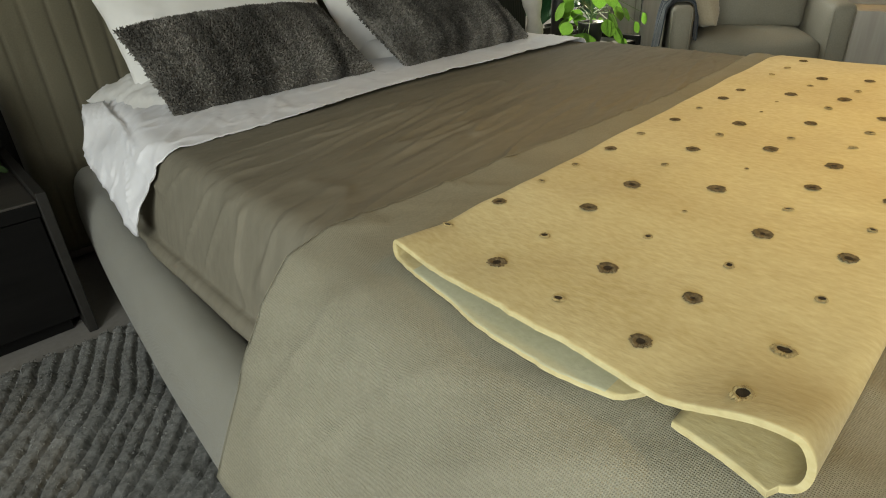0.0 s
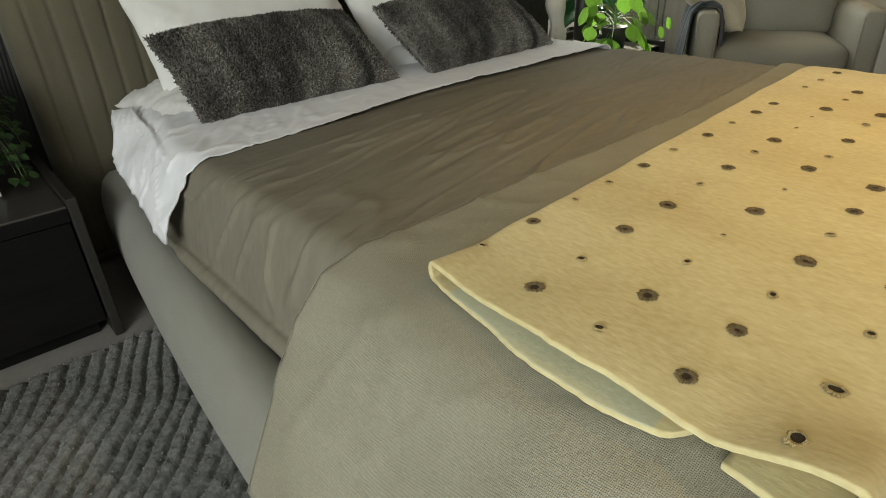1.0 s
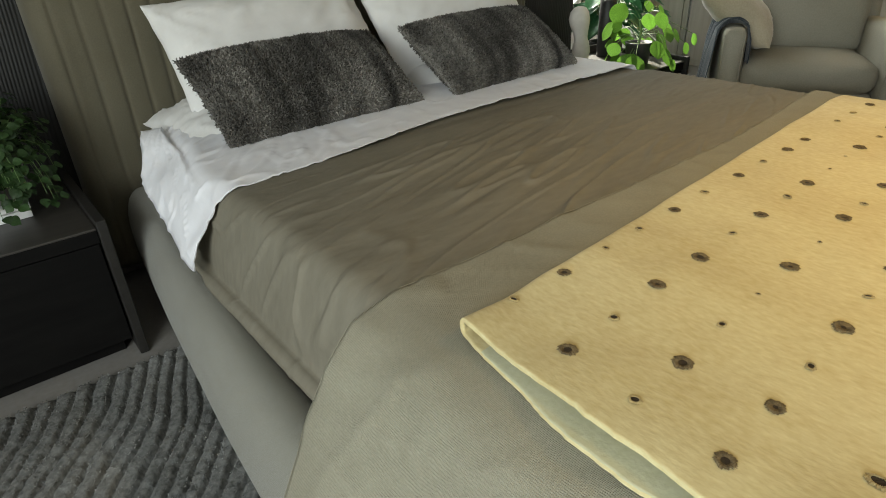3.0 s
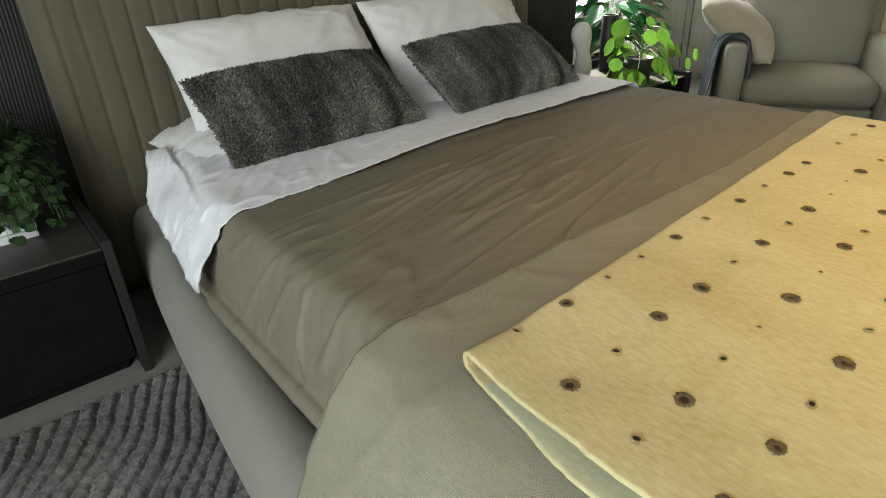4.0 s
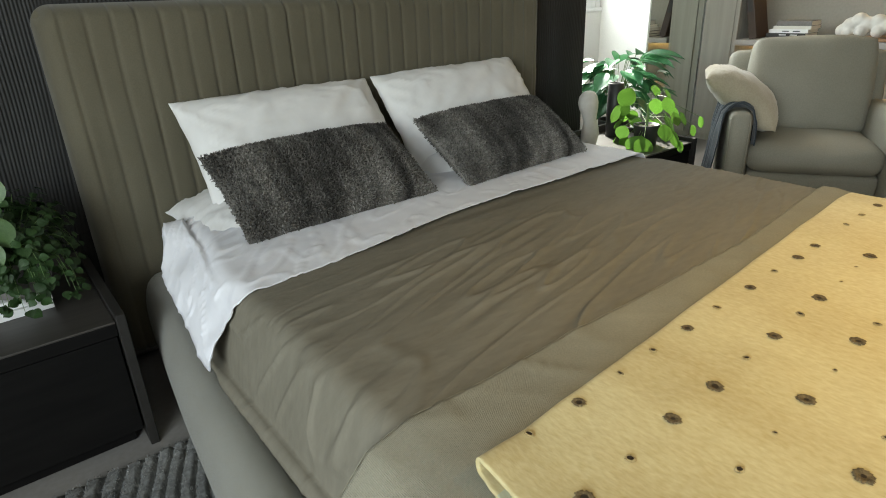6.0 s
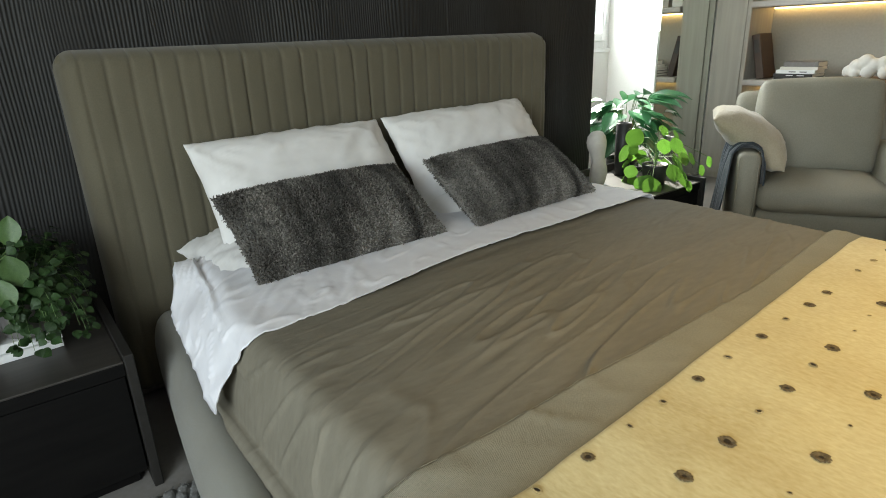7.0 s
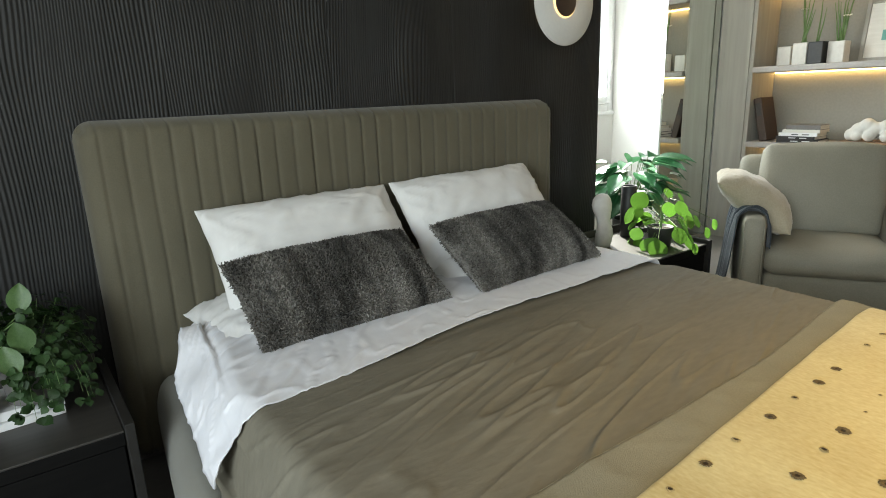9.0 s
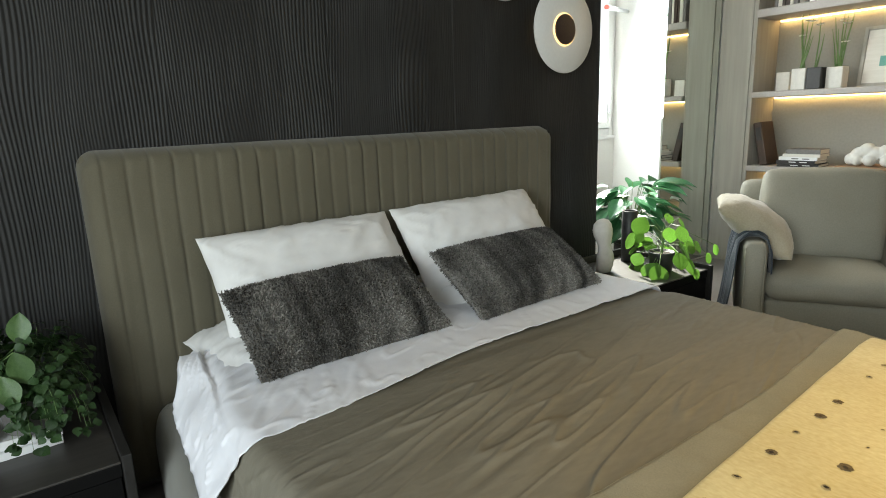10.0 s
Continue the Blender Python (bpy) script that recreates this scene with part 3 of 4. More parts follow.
def felt_profile(t):
    """From the lower flap round the far fold, over the top and round the near fold; t in 0..1."""
    r, rn = FR, FRN
    zb, zt = FZ, FZ + 2 * r
    segs = [((FY1 - 0.41, zb), (FY1 - r, zb)), None, ((FY1 - r, zt), (FY0 + rn, zt)), None, ((FY0 + rn, zb), (FY0 + 0.11, zb))]
    lens = [0.41 - r, 2 * math.pi * r, FY1 - FY0 - r - rn, 2 * math.pi * rn, 0.11 - rn]
    s = t * sum(lens)
    for k, ln in enumerate(lens):
        if s <= ln or k == 4:
            g = min(1.0, s / ln)
            if segs[k]:
                (a, b), (c, d) = segs[k]
                z = b + (d - b) * g
                return a + (c - a) * g, z, k, g
            a = math.pi * g
            if k == 1:
                return FY1 - r + r * math.sin(a) * 1.3, FZ + r - r * math.cos(a), k, g
            return FY0 + rn - rn * math.sin(a), FZ + r + r * math.cos(a), k, g
        s -= ln


def felt_place(x, y, z, top):
    """The felt's own shape: top 0..1 from the lower to the upper layer."""
    q = (FY1 - y) / (FY1 - FY0)
    open_end = soft_step(0.60, FX0 - 0.04, x)
    z += top * open_end * (0.008 * math.sin(math.pi * min(1, max(0, q))) + 0.014 * soft_step(0.12, 0.0, q))
    z += top * soft_step(0.74, 0.97, q) * (0.004 + 0.036 * open_end)
    z += top * (0.005 * nz(x * 5, y * 5, 3) + 0.0025 * nz(x * 13, y * 13, 8) + 0.003)
    z -= 0.16 * max(0, x - 1.98) ** 1.3
    return x, y + (0.045 + 0.026 * (1 - q) ** 3) * (x - FX0), z


def felt_fn(u, t):
    y, z, k, g = felt_profile(t)
    q = (FY1 - y) / (FY1 - FY0)
    left = FX0 - 0.034 * q + 0.005 * nz(y * 12, k, 2) + 0.002 * nz(y * 70, k, 5)
    if k == 0:
        left -= 0.026 * math.sin(math.pi * (1 - g) ** 1.2) - 0.05 * soft_step(0.12, 0.0, g)
    if k == 4:
        left += 0.012 * g - 0.012
    x = left + (FX1 - left) * u ** 1.2
    return felt_place(x, y, z, min(1.0, max(0.0, (z - FZ) / (2 * FR))))


v, f = sheet_mesh(felt_fn, 150, 150, -0.006)
FELT = raw("felt_blanket", v, f, M_FELT)
FELT.data.materials.append(M_SAGE)
for k, p in enumerate(FELT.data.polygons[150 * 150:2 * 150 * 150]):
    if 6 < k % 150 < 46:
        p.material_index = 1
for p in FELT.data.polygons[2 * 150 * 150:]:
    p.use_smooth = False
tagged(FELT, "folded cream felt blanket with rows of brown stitched holes", "blanket")


def eyelet_mesh(name, radius, seed, stitched, squash):
    """A ring of radial stitches round a sunken centre, darkened for the hole's shade."""
    rnd = random.Random(seed)
    bm = bmesh.new()
    n = 52
    jag = [rnd.uniform(-0.22, 0.22) for _ in range(n)]
    inner = rnd.uniform(0.25, 0.45) if stitched else 0.72
    rings = []
    for r, z, w in ((inner, 0.0004, 0.3), (0.62, 0.0016, 0.2), (0.85, 0.0018, 0.5), (1.0, 0.0002, 1.0)):
        rings.append([bm.verts.new((radius * r * (1 + w * jag[k]) * math.cos(a), squash * radius * r * (1 + w * jag[k]) * math.sin(a), z + (0.0006 * (k % 2) if 0.5 < r < 1 else 0)))
                      for k, a in enumerate(2 * math.pi * q / n for q in range(n))])
    for a, b in zip(rings, rings[1:]):
        for k in range(n):
            bm.faces.new((a[k], a[(k + 1) % n], b[(k + 1) % n], b[k])).material_index = 0
    bm.faces.new(rings[0]).material_index = 1
    bmesh.ops.recalc_face_normals(bm, faces=bm.faces)
    me = bpy.data.meshes.new(name)
    bm.to_mesh(me)
    bm.free()
    me.materials.append(M_TUFT if stitched else M_STITCH)
    me.materials.append(M_HOLE)
    return me


BIG = [eyelet_mesh("eyelet", 0.0122, k, True, 0.92) for k in range(5)]
SMALL = [eyelet_mesh("eyelet", 0.0076, 10 + k, False, 0.6 + 0.12 * k) for k in range(4)]
# rows of holes: y at the open end, rise along the row, kinds, places along x in centimetres
HOLES = ((0.829, 0.027, "sBssBsBsBBssB", (57, 68, 79, 89, 100, 111, 124, 136, 147, 157, 176, 187, 198)),
         (0.708, 0.031, "BsBBsBsBttBsB", (54, 64, 75, 87, 98, 108, 120, 130, 140, 150, 159, 170, 179)),
         (0.597, 0.035, "sBstBtBsBsBsB", (52, 62, 73, 83, 94, 105, 117, 127, 138, 149, 160, 170, 181)),
         (0.489, 0.040, "BBsBsBBssBsBs", (51, 62, 72, 83, 93, 103, 115, 126, 138, 149, 160, 170, 181)),
         (0.383, 0.045, "oosBsBsBsBsBs", (48, 59, 71, 83, 93, 104, 115, 126, 137, 148, 159, 170, 181)))
rnd = random.Random(5)
for hy, rise, row, places in HOLES:
    for c, place in zip(row, places):
        x = place / 100 + rnd.uniform(-0.003, 0.003)
        y = hy + rise * (x - 0.55) + rnd.uniform(-0.003, 0.003)
        y -= (0.045 + 0.026 * ((y - FY0) / (FY1 - FY0)) ** 3) * (x - FX0)
        ob = new("eyelet", rnd.choice(BIG if c == "B" else SMALL))
        ob.parent = FELT
        at = felt_place(x, y, FZ + 2 * FR + 0.0012, 1.0)
        size = {"t": 0.5, "o": 1.5}.get(c, rnd.uniform(0.85, 1.12))
        ob.matrix_basis = pose(*at, 0, 0, rnd.uniform(0, 360)) @ Matrix.Diagonal((size, size, size, 1))


# ---- pillows ----
def cushion_point(w, h, t, u, v, side, seed, pinch, wr):
    """u, v in -1..1."""
    bulge = ((1 - abs(u) ** 2.6) * (1 - abs(v) ** 2.6))
    x = w / 2 * u * (1 - pinch * (1 - v * v) * abs(u) ** 3)
    y = h / 2 * v * (1 - pinch * 1.3 * (1 - u * u) * abs(v) ** 3)
    z = side * (t / 2) * max(0, bulge) ** 0.55
    slack = abs(nz(x * 7 + seed * 3, y * 15 + x * 4, 3.0))
    z += side * wr * 1.1 * math.exp(-(slack / 0.06) ** 2) * max(0, 1 - bulge) ** 0.5 * max(0, bulge) ** 0.25
    z += wr * nz(x * 9 + seed, y * 9, side) * max(0, bulge) ** 0.3 + wr * 0.7 * nz((x + y) * 5, (x - y) * 21, seed)
    return Vector((x, y, z))


def cushion_mesh(w, h, t, seed, pinch=0.035, wr=0.0105, n=52):
    bm = bmesh.new()
    for side in (1, -1):
        grid = [[bm.verts.new(cushion_point(w, h, t, math.sin(math.pi / 2 * (2 * i / n - 1)), math.sin(math.pi / 2 * (2 * j / n - 1)), side, seed, pinch, wr)) for j in range(n + 1)] for i in range(n + 1)]
        for i in range(n):
            for j in range(n):
                bm.faces.new((grid[i][j], grid[i + 1][j], grid[i + 1][j + 1], grid[i][j + 1]))
    bmesh.ops.remove_doubles(bm, verts=bm.verts, dist=0.0015)
    return bm


def pillow(m, w, h, t, seed, label, mat, group=""):
    ob = part("pillow", cushion_mesh(w, h, t, seed), mat, None, "", True)
    ob.matrix_basis = m
    return tagged(ob, label, "pillow", group)


pillow(pose(0.958, 2.315, 0.748, 50, 0, 1), 0.755, 0.43, 0.19, 1, "plump white cotton pillow leaning on the headboard", M_PILLOW, "white pillows")
pillow(pose(1.735, 2.315, 0.757, 50, -1, -1), 0.765, 0.43, 0.19, 4, "plump white cotton pillow leaning on the headboard", M_PILLOW, "white pillows")
pillow(pose(0.895, 2.26, 0.556, 0, 0, 2), 0.78, 0.44, 0.20, 7, "white pillow lying flat under the standing pillow", M_PILLOW, "white pillows")
pillow(pose(1.72, 2.27, 0.556, 0, 0, -2), 0.78, 0.44, 0.20, 9, "white pillow lying flat under the standing pillow", M_PILLOW, "white pillows")


def shaggy(m, seed):
    w, h, t = 0.67, 0.355, 0.16
    ob = part("shaggy_cushion", cushion_mesh(w, h, t, seed, 0.03, 0.004), M_SHAG, None, "", True)
    ob.matrix_basis = m
    tagged(ob, "grey shaggy lumbar cushion with dark bands", "cushion", "grey shaggy cushions")

    def surface(a, b):
        u, v = 2 * a - 1, 2 * b - 1
        side = 1 if random.random() < 0.8 else -1
        p = cushion_point(w, h, t, u, v, side, seed, 0.03, 0.004)
        e = 0.02
        q1 = cushion_point(w, h, t, min(1, u + e), v, side, seed, 0.03, 0.0) - cushion_point(w, h, t, max(-1, u - e), v, side, seed, 0.03, 0.0)
        q2 = cushion_point(w, h, t, u, min(1, v + e), side, seed, 0.03, 0.0) - cushion_point(w, h, t, u, max(-1, v - e), side, seed, 0.03, 0.0)
        k = q1.cross(q2) * side
        return p, k.normalized() if k.length > 1e-12 else Vector((0, 0, side))

    v, f = blades(surface, 30000, 0.010, 0.0020, seed, 0.9)
    raw("fleece", v, f, M_SHAG, ob, "long grey yarn pile", False)["kind"] = "stuff"
    return ob


shaggy(pose(0.905, 2.045, 0.682, 33, 0, 1.0), 3)
shaggy(pose(1.685, 2.03, 0.684, 33, 0, 2.5), 8)

# ---- rug ----
RX0, RX1, RY0, RY1 = -1.45, 0.62, -0.7, 1.97


def rug_band(x, y):
    d = math.hypot(x + 1.15, y - 2.45) + 0.10 * nz(x * 1.4, y * 1.4, 2) + 0.03 * nz(x * 4, y * 4, 6) + 0.006 * nz(x * 16, y * 16, 9)
    k = (d / 0.043) % 1
    return k, math.floor(d / 0.043)


def rug_height(x, y):
    k, band = rug_band(x, y)
    round_top = soft_step(0.0, 0.26, min(k * 1.5, 1 - k))
    return 0.003 + 0.025 * round_top * (0.80 + 0.28 * nz(band * 3.7, x * 3, y * 3)) + 0.004 * nz(x * 42, y * 42, 3)


def rug_fn(u, v):
    x, y = RX0 + (RX1 - RX0) * u, RY0 + (RY1 - RY0) * v
    edge = min(1, min(u * (RX1 - RX0), (1 - u) * (RX1 - RX0), v * (RY1 - RY0), (1 - v) * (RY1 - RY0)) / 0.02)
    return x, y + (0.012 * nz(x * 9, 1, 1) if v == 1 else 0), 0.002 + rug_height(x, y) * edge


v, f = sheet_mesh(rug_fn, 340, 440)
RUG = raw("rug", v, f, M_RUG)
tagged(RUG, "grey deep-pile rug with carved curving bands", "rug")


def rug_surface(a, b):
    x, y = -1.0 + 1.45 * a, 0.3 + 1.66 * b
    while min(rug_band(x, y)[0] * 1.5, 1 - rug_band(x, y)[0]) < 0.21:
        x, y = x + 0.007, y - 0.007
    e = 0.006
    h = rug_height(x, y)
    n = Vector(((h - rug_height(x + e, y)) / e, (h - rug_height(x, y + e)) / e, 1)).normalized()
    return Vector((x, y, h - 0.001)), n


v, f = blades(rug_surface, 80000, 0.0055, 0.0014, 21, 0.8)
raw("fleece", v, f, M_RUG, RUG, "soft grey cut pile", False)["kind"] = "stuff"


# ---- nightstands ----
def nightstand(x0, x1, side, label):
    """side: which end has the tall cheek panel."""
    y0, y1, top = 2.035, 2.585, 0.415
    ob = empty("nightstand", ((x0 + x1) / 2, (y0 + y1) / 2, 0), label, "nightstand", "nightstands")
    inv = Matrix.Translation((-(x0 + x1) / 2, -(y0 + y1) / 2, 0))

    def p(name, bm, mat, lab="", par=None):
        q = part(name, bm, mat, par or ob, lab)
        if not par:
            q.matrix_parent_inverse = inv
        return q

    # body and front carry shade in their tone, top and cheeks carry light
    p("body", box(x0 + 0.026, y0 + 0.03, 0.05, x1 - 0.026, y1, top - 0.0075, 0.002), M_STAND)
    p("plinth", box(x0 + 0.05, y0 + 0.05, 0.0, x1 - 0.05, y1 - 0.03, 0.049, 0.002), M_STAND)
    p("top", box(x0 + 0.026, y0 + 0.004, top - 0.007, x1 - 0.026, y1, top, 0.002), M_STANDTOP, "oak top, toned lighter for the light on it")
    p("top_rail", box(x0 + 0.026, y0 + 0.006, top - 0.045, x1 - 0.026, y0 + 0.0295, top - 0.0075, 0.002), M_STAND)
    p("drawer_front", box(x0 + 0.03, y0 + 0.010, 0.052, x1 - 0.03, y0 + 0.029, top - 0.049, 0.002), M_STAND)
    for a, b in ((x0, x0 + 0.025), (x1 - 0.025, x1)):
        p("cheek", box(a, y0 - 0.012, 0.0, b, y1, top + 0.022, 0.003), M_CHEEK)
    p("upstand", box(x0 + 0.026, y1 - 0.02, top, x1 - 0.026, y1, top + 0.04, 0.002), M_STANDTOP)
    return ob


nightstand(-0.50, 0.25, 1, "black stained oak nightstand with a drawer beside the bed")
nightstand(2.44, 3.14, -1, "black stained oak nightstand with plants by the window")


# ---- plants ----
def leaf_mesh(name, outline, fold, droop, mat):
    """A leaf along +y from its stalk at the origin; outline: half widths at even steps of its length 1."""
    bm = bmesh.new()
    n = len(outline)
    rows = []
    for i, w in enumerate(outline):
        y = i / (n - 1)
        z = -droop * y * y
        rows.append([bm.verts.new((w * s, y, z + fold * abs(w * s) + (0.02 * math.sin(9 * y) if abs(s) == 1 else 0))) for s in (-1, -0.5, 0, 0.5, 1)])
    for a, b in zip(rows, rows[1:]):
        for k in range(4):
            bm.faces.new((a[k], a[k + 1], b[k + 1], b[k]))
    bmesh.ops.remove_doubles(bm, verts=bm.verts, dist=1e-5)
    me = bpy.data.meshes.new(name)
    bm.to_mesh(me)
    bm.free()
    for p in me.polygons:
        p.use_smooth = True
    me.materials.append(mat)
    return me


LEAF_ROUND = leaf_mesh("leaf", [0.0, 0.24, 0.38, 0.46, 0.50, 0.50, 0.46, 0.38, 0.24, 0.0], 0.04, 0.12, M_PILEA)
LEAF_SMALL = leaf_mesh("leaf", [0.0, 0.30, 0.44, 0.50, 0.49, 0.42, 0.30, 0.12, 0.0], 0.2, 0.3, M_IVY)
LEAF_LANCE = leaf_mesh("leaf", [0.0, 0.10, 0.18, 0.235, 0.255, 0.245, 0.21, 0.15, 0.075, 0.0], 0.35, 0.35, M_LILY)
LEAF_FAT = leaf_mesh("leaf", [0.0, 0.16, 0.26, 0.32, 0.34, 0.32, 0.26, 0.15, 0.0], 0.25, 0.1, M_PALE)


def leaf(me, parent, at, toward, size, facing=(0, 0, 1), label=""):
    """A leaf whose length points toward a direction and whose face looks to facing."""
    y = Vector(toward).normalized()
    z = Vector(facing) - y * Vector(facing).dot(y)
    z = z.normalized() if z.length > 1e-4 else y.orthogonal().normalized()
    x = y.cross(z)
    m = Matrix((x, y, z)).transposed().to_4x4()
    ob = new("leaf", me)
    ob.parent = parent
    ob.matrix_basis = Matrix.Translation(at) @ m @ Matrix.Diagonal((size, size, size, 1))
    return tagged(ob, label)


def ivy(at):
    rnd = random.Random(12)
    ob = empty("potted_plant", at, "trailing dark-green ivy in a grey pot", "potted plant")
    part("pot", lathe([(0.065, 0), (0.072, 0.004), (0.08, 0.10), (0.083, 0.105), (0.075, 0.105), (0.07, 0.09)]), M_GREYPOT, ob, "matt grey pot", True)
    part("soil", lathe([(0.07, 0.082), (0.07, 0.093)], 20), M_SOIL, ob)
    for k in range(105):
        a = rnd.uniform(0, 2 * math.pi)
        low = math.cos(a + 0.75) > 0.2
        reach = rnd.uniform(0.05, 0.15)
        drop = rnd.uniform(0.06, 0.19) if low and rnd.random() < 0.75 else rnd.uniform(-0.10, 0.03)
        pts = []
        for i in range(7):
            q = i / 6
            out = 0.015 + reach * math.sin(q * 1.5)
            pts.append(Vector((math.cos(a) * out, math.sin(a) * out, max(-0.035, 0.11 + 0.075 * math.sin(q * 2.2) - drop * q * q))))
        part("stem", tube(pts, 0.0012, 4, taper=0.5), M_STEM, ob)
        for i in range(1, 7):
            for _ in range(1 if i < 3 else 2):
                p = pts[i] + Vector((rnd.uniform(-0.016, 0.016), rnd.uniform(-0.016, 0.016), rnd.uniform(-0.006, 0.014)))
                b = a + rnd.uniform(-1.4, 1.4)
                leaf(LEAF_SMALL, ob, p, (math.cos(b), math.sin(b), rnd.uniform(-0.9, 0.2)), rnd.uniform(0.018, 0.031), (math.cos(a) * 0.6, math.sin(a) * 0.6 - 0.3, 0.8))
    return ob


ivy((0.055, 2.315, 0.468))


def succulent(at):
    ob = empty("potted_plant", at, "pale green broad-leaved plant in a dark pot", "potted plant")
    part("pot", lathe([(0.04, 0), (0.045, 0.003), (0.055, 0.09), (0.05, 0.09), (0.047, 0.08)]), M_BLACK, ob, "dark pot", True)
    part("soil", lathe([(0.046, 0.07), (0.046, 0.08)], 20), M_SOIL, ob)
    for x, y, z, ln, ty, tz in ((0.150, -0.02, 0.315, 0.085, 0.1, 1.0), (0.135, -0.05, 0.305, 0.095, -0.15, -0.8), (0.10, -0.06, 0.25, 0.09, -0.3, -0.7), (0.03, 0.0, 0.30, 0.09, 0.1, 0.9), (-0.06, -0.04, 0.26, 0.10, -0.4, -0.3), (0.02, -0.08, 0.22, 0.10, -0.6, -0.4), (-0.08, 0.05, 0.30, 0.09, 0.2, 0.6)):
        tip = Vector((x, y, z))
        part("stem", tube([(0, 0, 0.08), tip * 0.55 + Vector((0, 0, 0.09)), tip], 0.0025, 5, taper=0.6), M_STEM, ob)
        leaf(LEAF_FAT, ob, tip, (0.15, ty, tz), ln, (-0.15, -0.95, 0.3))
    return ob


succulent((-0.095, 2.27, 0.418))


def pilea(at):
    rnd = random.Random(8)
    ob = empty("potted_plant", at, "sunlit plant with round bright-green leaves in a black pot", "potted plant")
    part("pot", lathe([(0.05, 0), (0.056, 0.004), (0.068, 0.10), (0.07, 0.11), (0.062, 0.11), (0.058, 0.095)]), M_BLACK, ob, "black pot", True)
    part("soil", lathe([(0.058, 0.085), (0.058, 0.097)], 20), M_SOIL, ob)
    part("stem", tube([(0, 0, 0.09), (0.005, 0.0, 0.16), (0.0, 0.005, 0.22)], 0.006, 6), M_STEM, ob)
    for k in range(30):
        a = k * 2.4
        up = rnd.uniform(0.08, 0.33)
        reach = rnd.uniform(0.07, 0.18) * (1.15 - abs(up - 0.18) * 2)
        tip = Vector((math.cos(a) * reach, math.sin(a) * reach, up - 0.05 * rnd.random()))
        base = Vector((0, 0, 0.10 + 0.11 * (up - 0.10) / 0.2))
        part("petiole", tube([base, (base + tip) / 2 + Vector((0, 0, 0.025)), tip], 0.0014, 4), M_STEM, ob)
        leaf(LEAF_ROUND, ob, tip, (math.cos(a) * 0.5, math.sin(a) * 0.5, -0.75), rnd.uniform(0.065, 0.11), (math.cos(a) * 0.8, math.sin(a) * 0.8 - 0.5, 0.6))
    for k, (dx, dy, z) in enumerate(((0.17, -0.16, 0.10), (0.06, -0.16, 0.03), (0.22, -0.17, 0.14))):
        tip = Vector((dx, dy, z))
        part("petiole", tube([(0, 0, 0.15), tip * 0.5 + Vector((0, 0, 0.14)), tip], 0.0015, 4), M_STEM, ob)
        leaf(LEAF_ROUND, ob, tip, (0.2, -0.3, -0.8), 0.065, (0.0, -0.9, 0.4))
    return ob


pilea((2.90, 2.19, 0.416))


def lily(at):
    rnd = random.Random(4)
    ob = empty("potted_plant", at, "leafy peace lily with white flowers in a tall black planter", "potted plant")
    part("pot", lathe([(0.085, -0.25), (0.09, -0.245), (0.105, 0.15), (0.107, 0.16), (0.095, 0.16), (0.09, 0.14)]), M_BLACK, ob, "tall black planter", True)
    part("soil", lathe([(0.09, 0.125), (0.09, 0.142)], 20), M_SOIL, ob)
    for k in range(84):
        a = k * 2.4 + rnd.uniform(-0.2, 0.2)
        up = rnd.uniform(0.28, 0.56)
        reach = rnd.uniform(0.05, 0.21)
        tip = Vector((math.cos(a) * reach, math.sin(a) * reach * 0.9, up))
        part("petiole", tube([(math.cos(a) * 0.02, math.sin(a) * 0.02, 0.13), tip * 0.55 + Vector((0, 0, 0.10)), tip], 0.002, 4), M_STEM, ob)
        leaf(LEAF_LANCE, ob, tip, (math.cos(a), math.sin(a), rnd.uniform(-0.5, 0.35)), rnd.uniform(0.14, 0.25), (0.2 * rnd.uniform(-1, 1), -0.4 * rnd.random(), 1))
    for a, r, up in ((5.2, 0.24, 0.46), (4.3, 0.16, 0.40), (3.6, 0.20, 0.50)):
        tip = Vector((math.cos(a) * r, math.sin(a) * r, up))
        part("petiole", tube([(0, 0, 0.13), tip * 0.6 + Vector((0, 0, 0.12)), tip], 0.002, 4), M_STEM, ob)
        for b in (-0.6, 0.0, 0.7):
            q = leaf(LEAF_LANCE.copy(), ob, tip, (math.cos(a + b), math.sin(a + b), 0.3), 0.07, (0, -0.3, 1), "white flower bract")
            q.name = "petal"
            q.data.materials.clear()
            q.data.materials.append(M_FLOWER)
    return ob


lily((3.40, 2.76, 0.252))

ob = part("cylinder_vase", lathe([(0.04, 0), (0.044, 0.003), (0.044, 0.298), (0.042, 0.30), (0.037, 0.298), (0.037, 0.05)]), M_BLACK, None, "", True)
ob.location = (2.965, 2.45, 0.416)
tagged(ob, "tall matt black cylinder vase on the nightstand", "vase")


def torso(at):
    """A small abstract stone torso, smooth and armless."""
    bm = lathe([(0.020, 0.0), (0.050, 0.004), (0.056, 0.03), (0.058, 0.07), (0.052, 0.10), (0.042, 0.125), (0.039, 0.145), (0.046, 0.175), (0.056, 0.205), (0.060, 0.235), (0.054, 0.265), (0.036, 0.287), (0.016, 0.294)], 28)
    for q in bm.verts:
        a = math.atan2(q.co.y, q.co.x)
        q.co.y *= 0.72
        q.co.x *= 1 + 0.10 * math.sin(2 * a + q.co.z * 14)
        q.co.y -= 0.012 * math.sin(q.co.z * 18)
    ob = part("statue", bm, M_STONE, None, "", True)
    ob.location = at
    return tagged(ob, "small white stone torso statue on the nightstand", "statue")


torso((2.655, 2.385, 0.418))


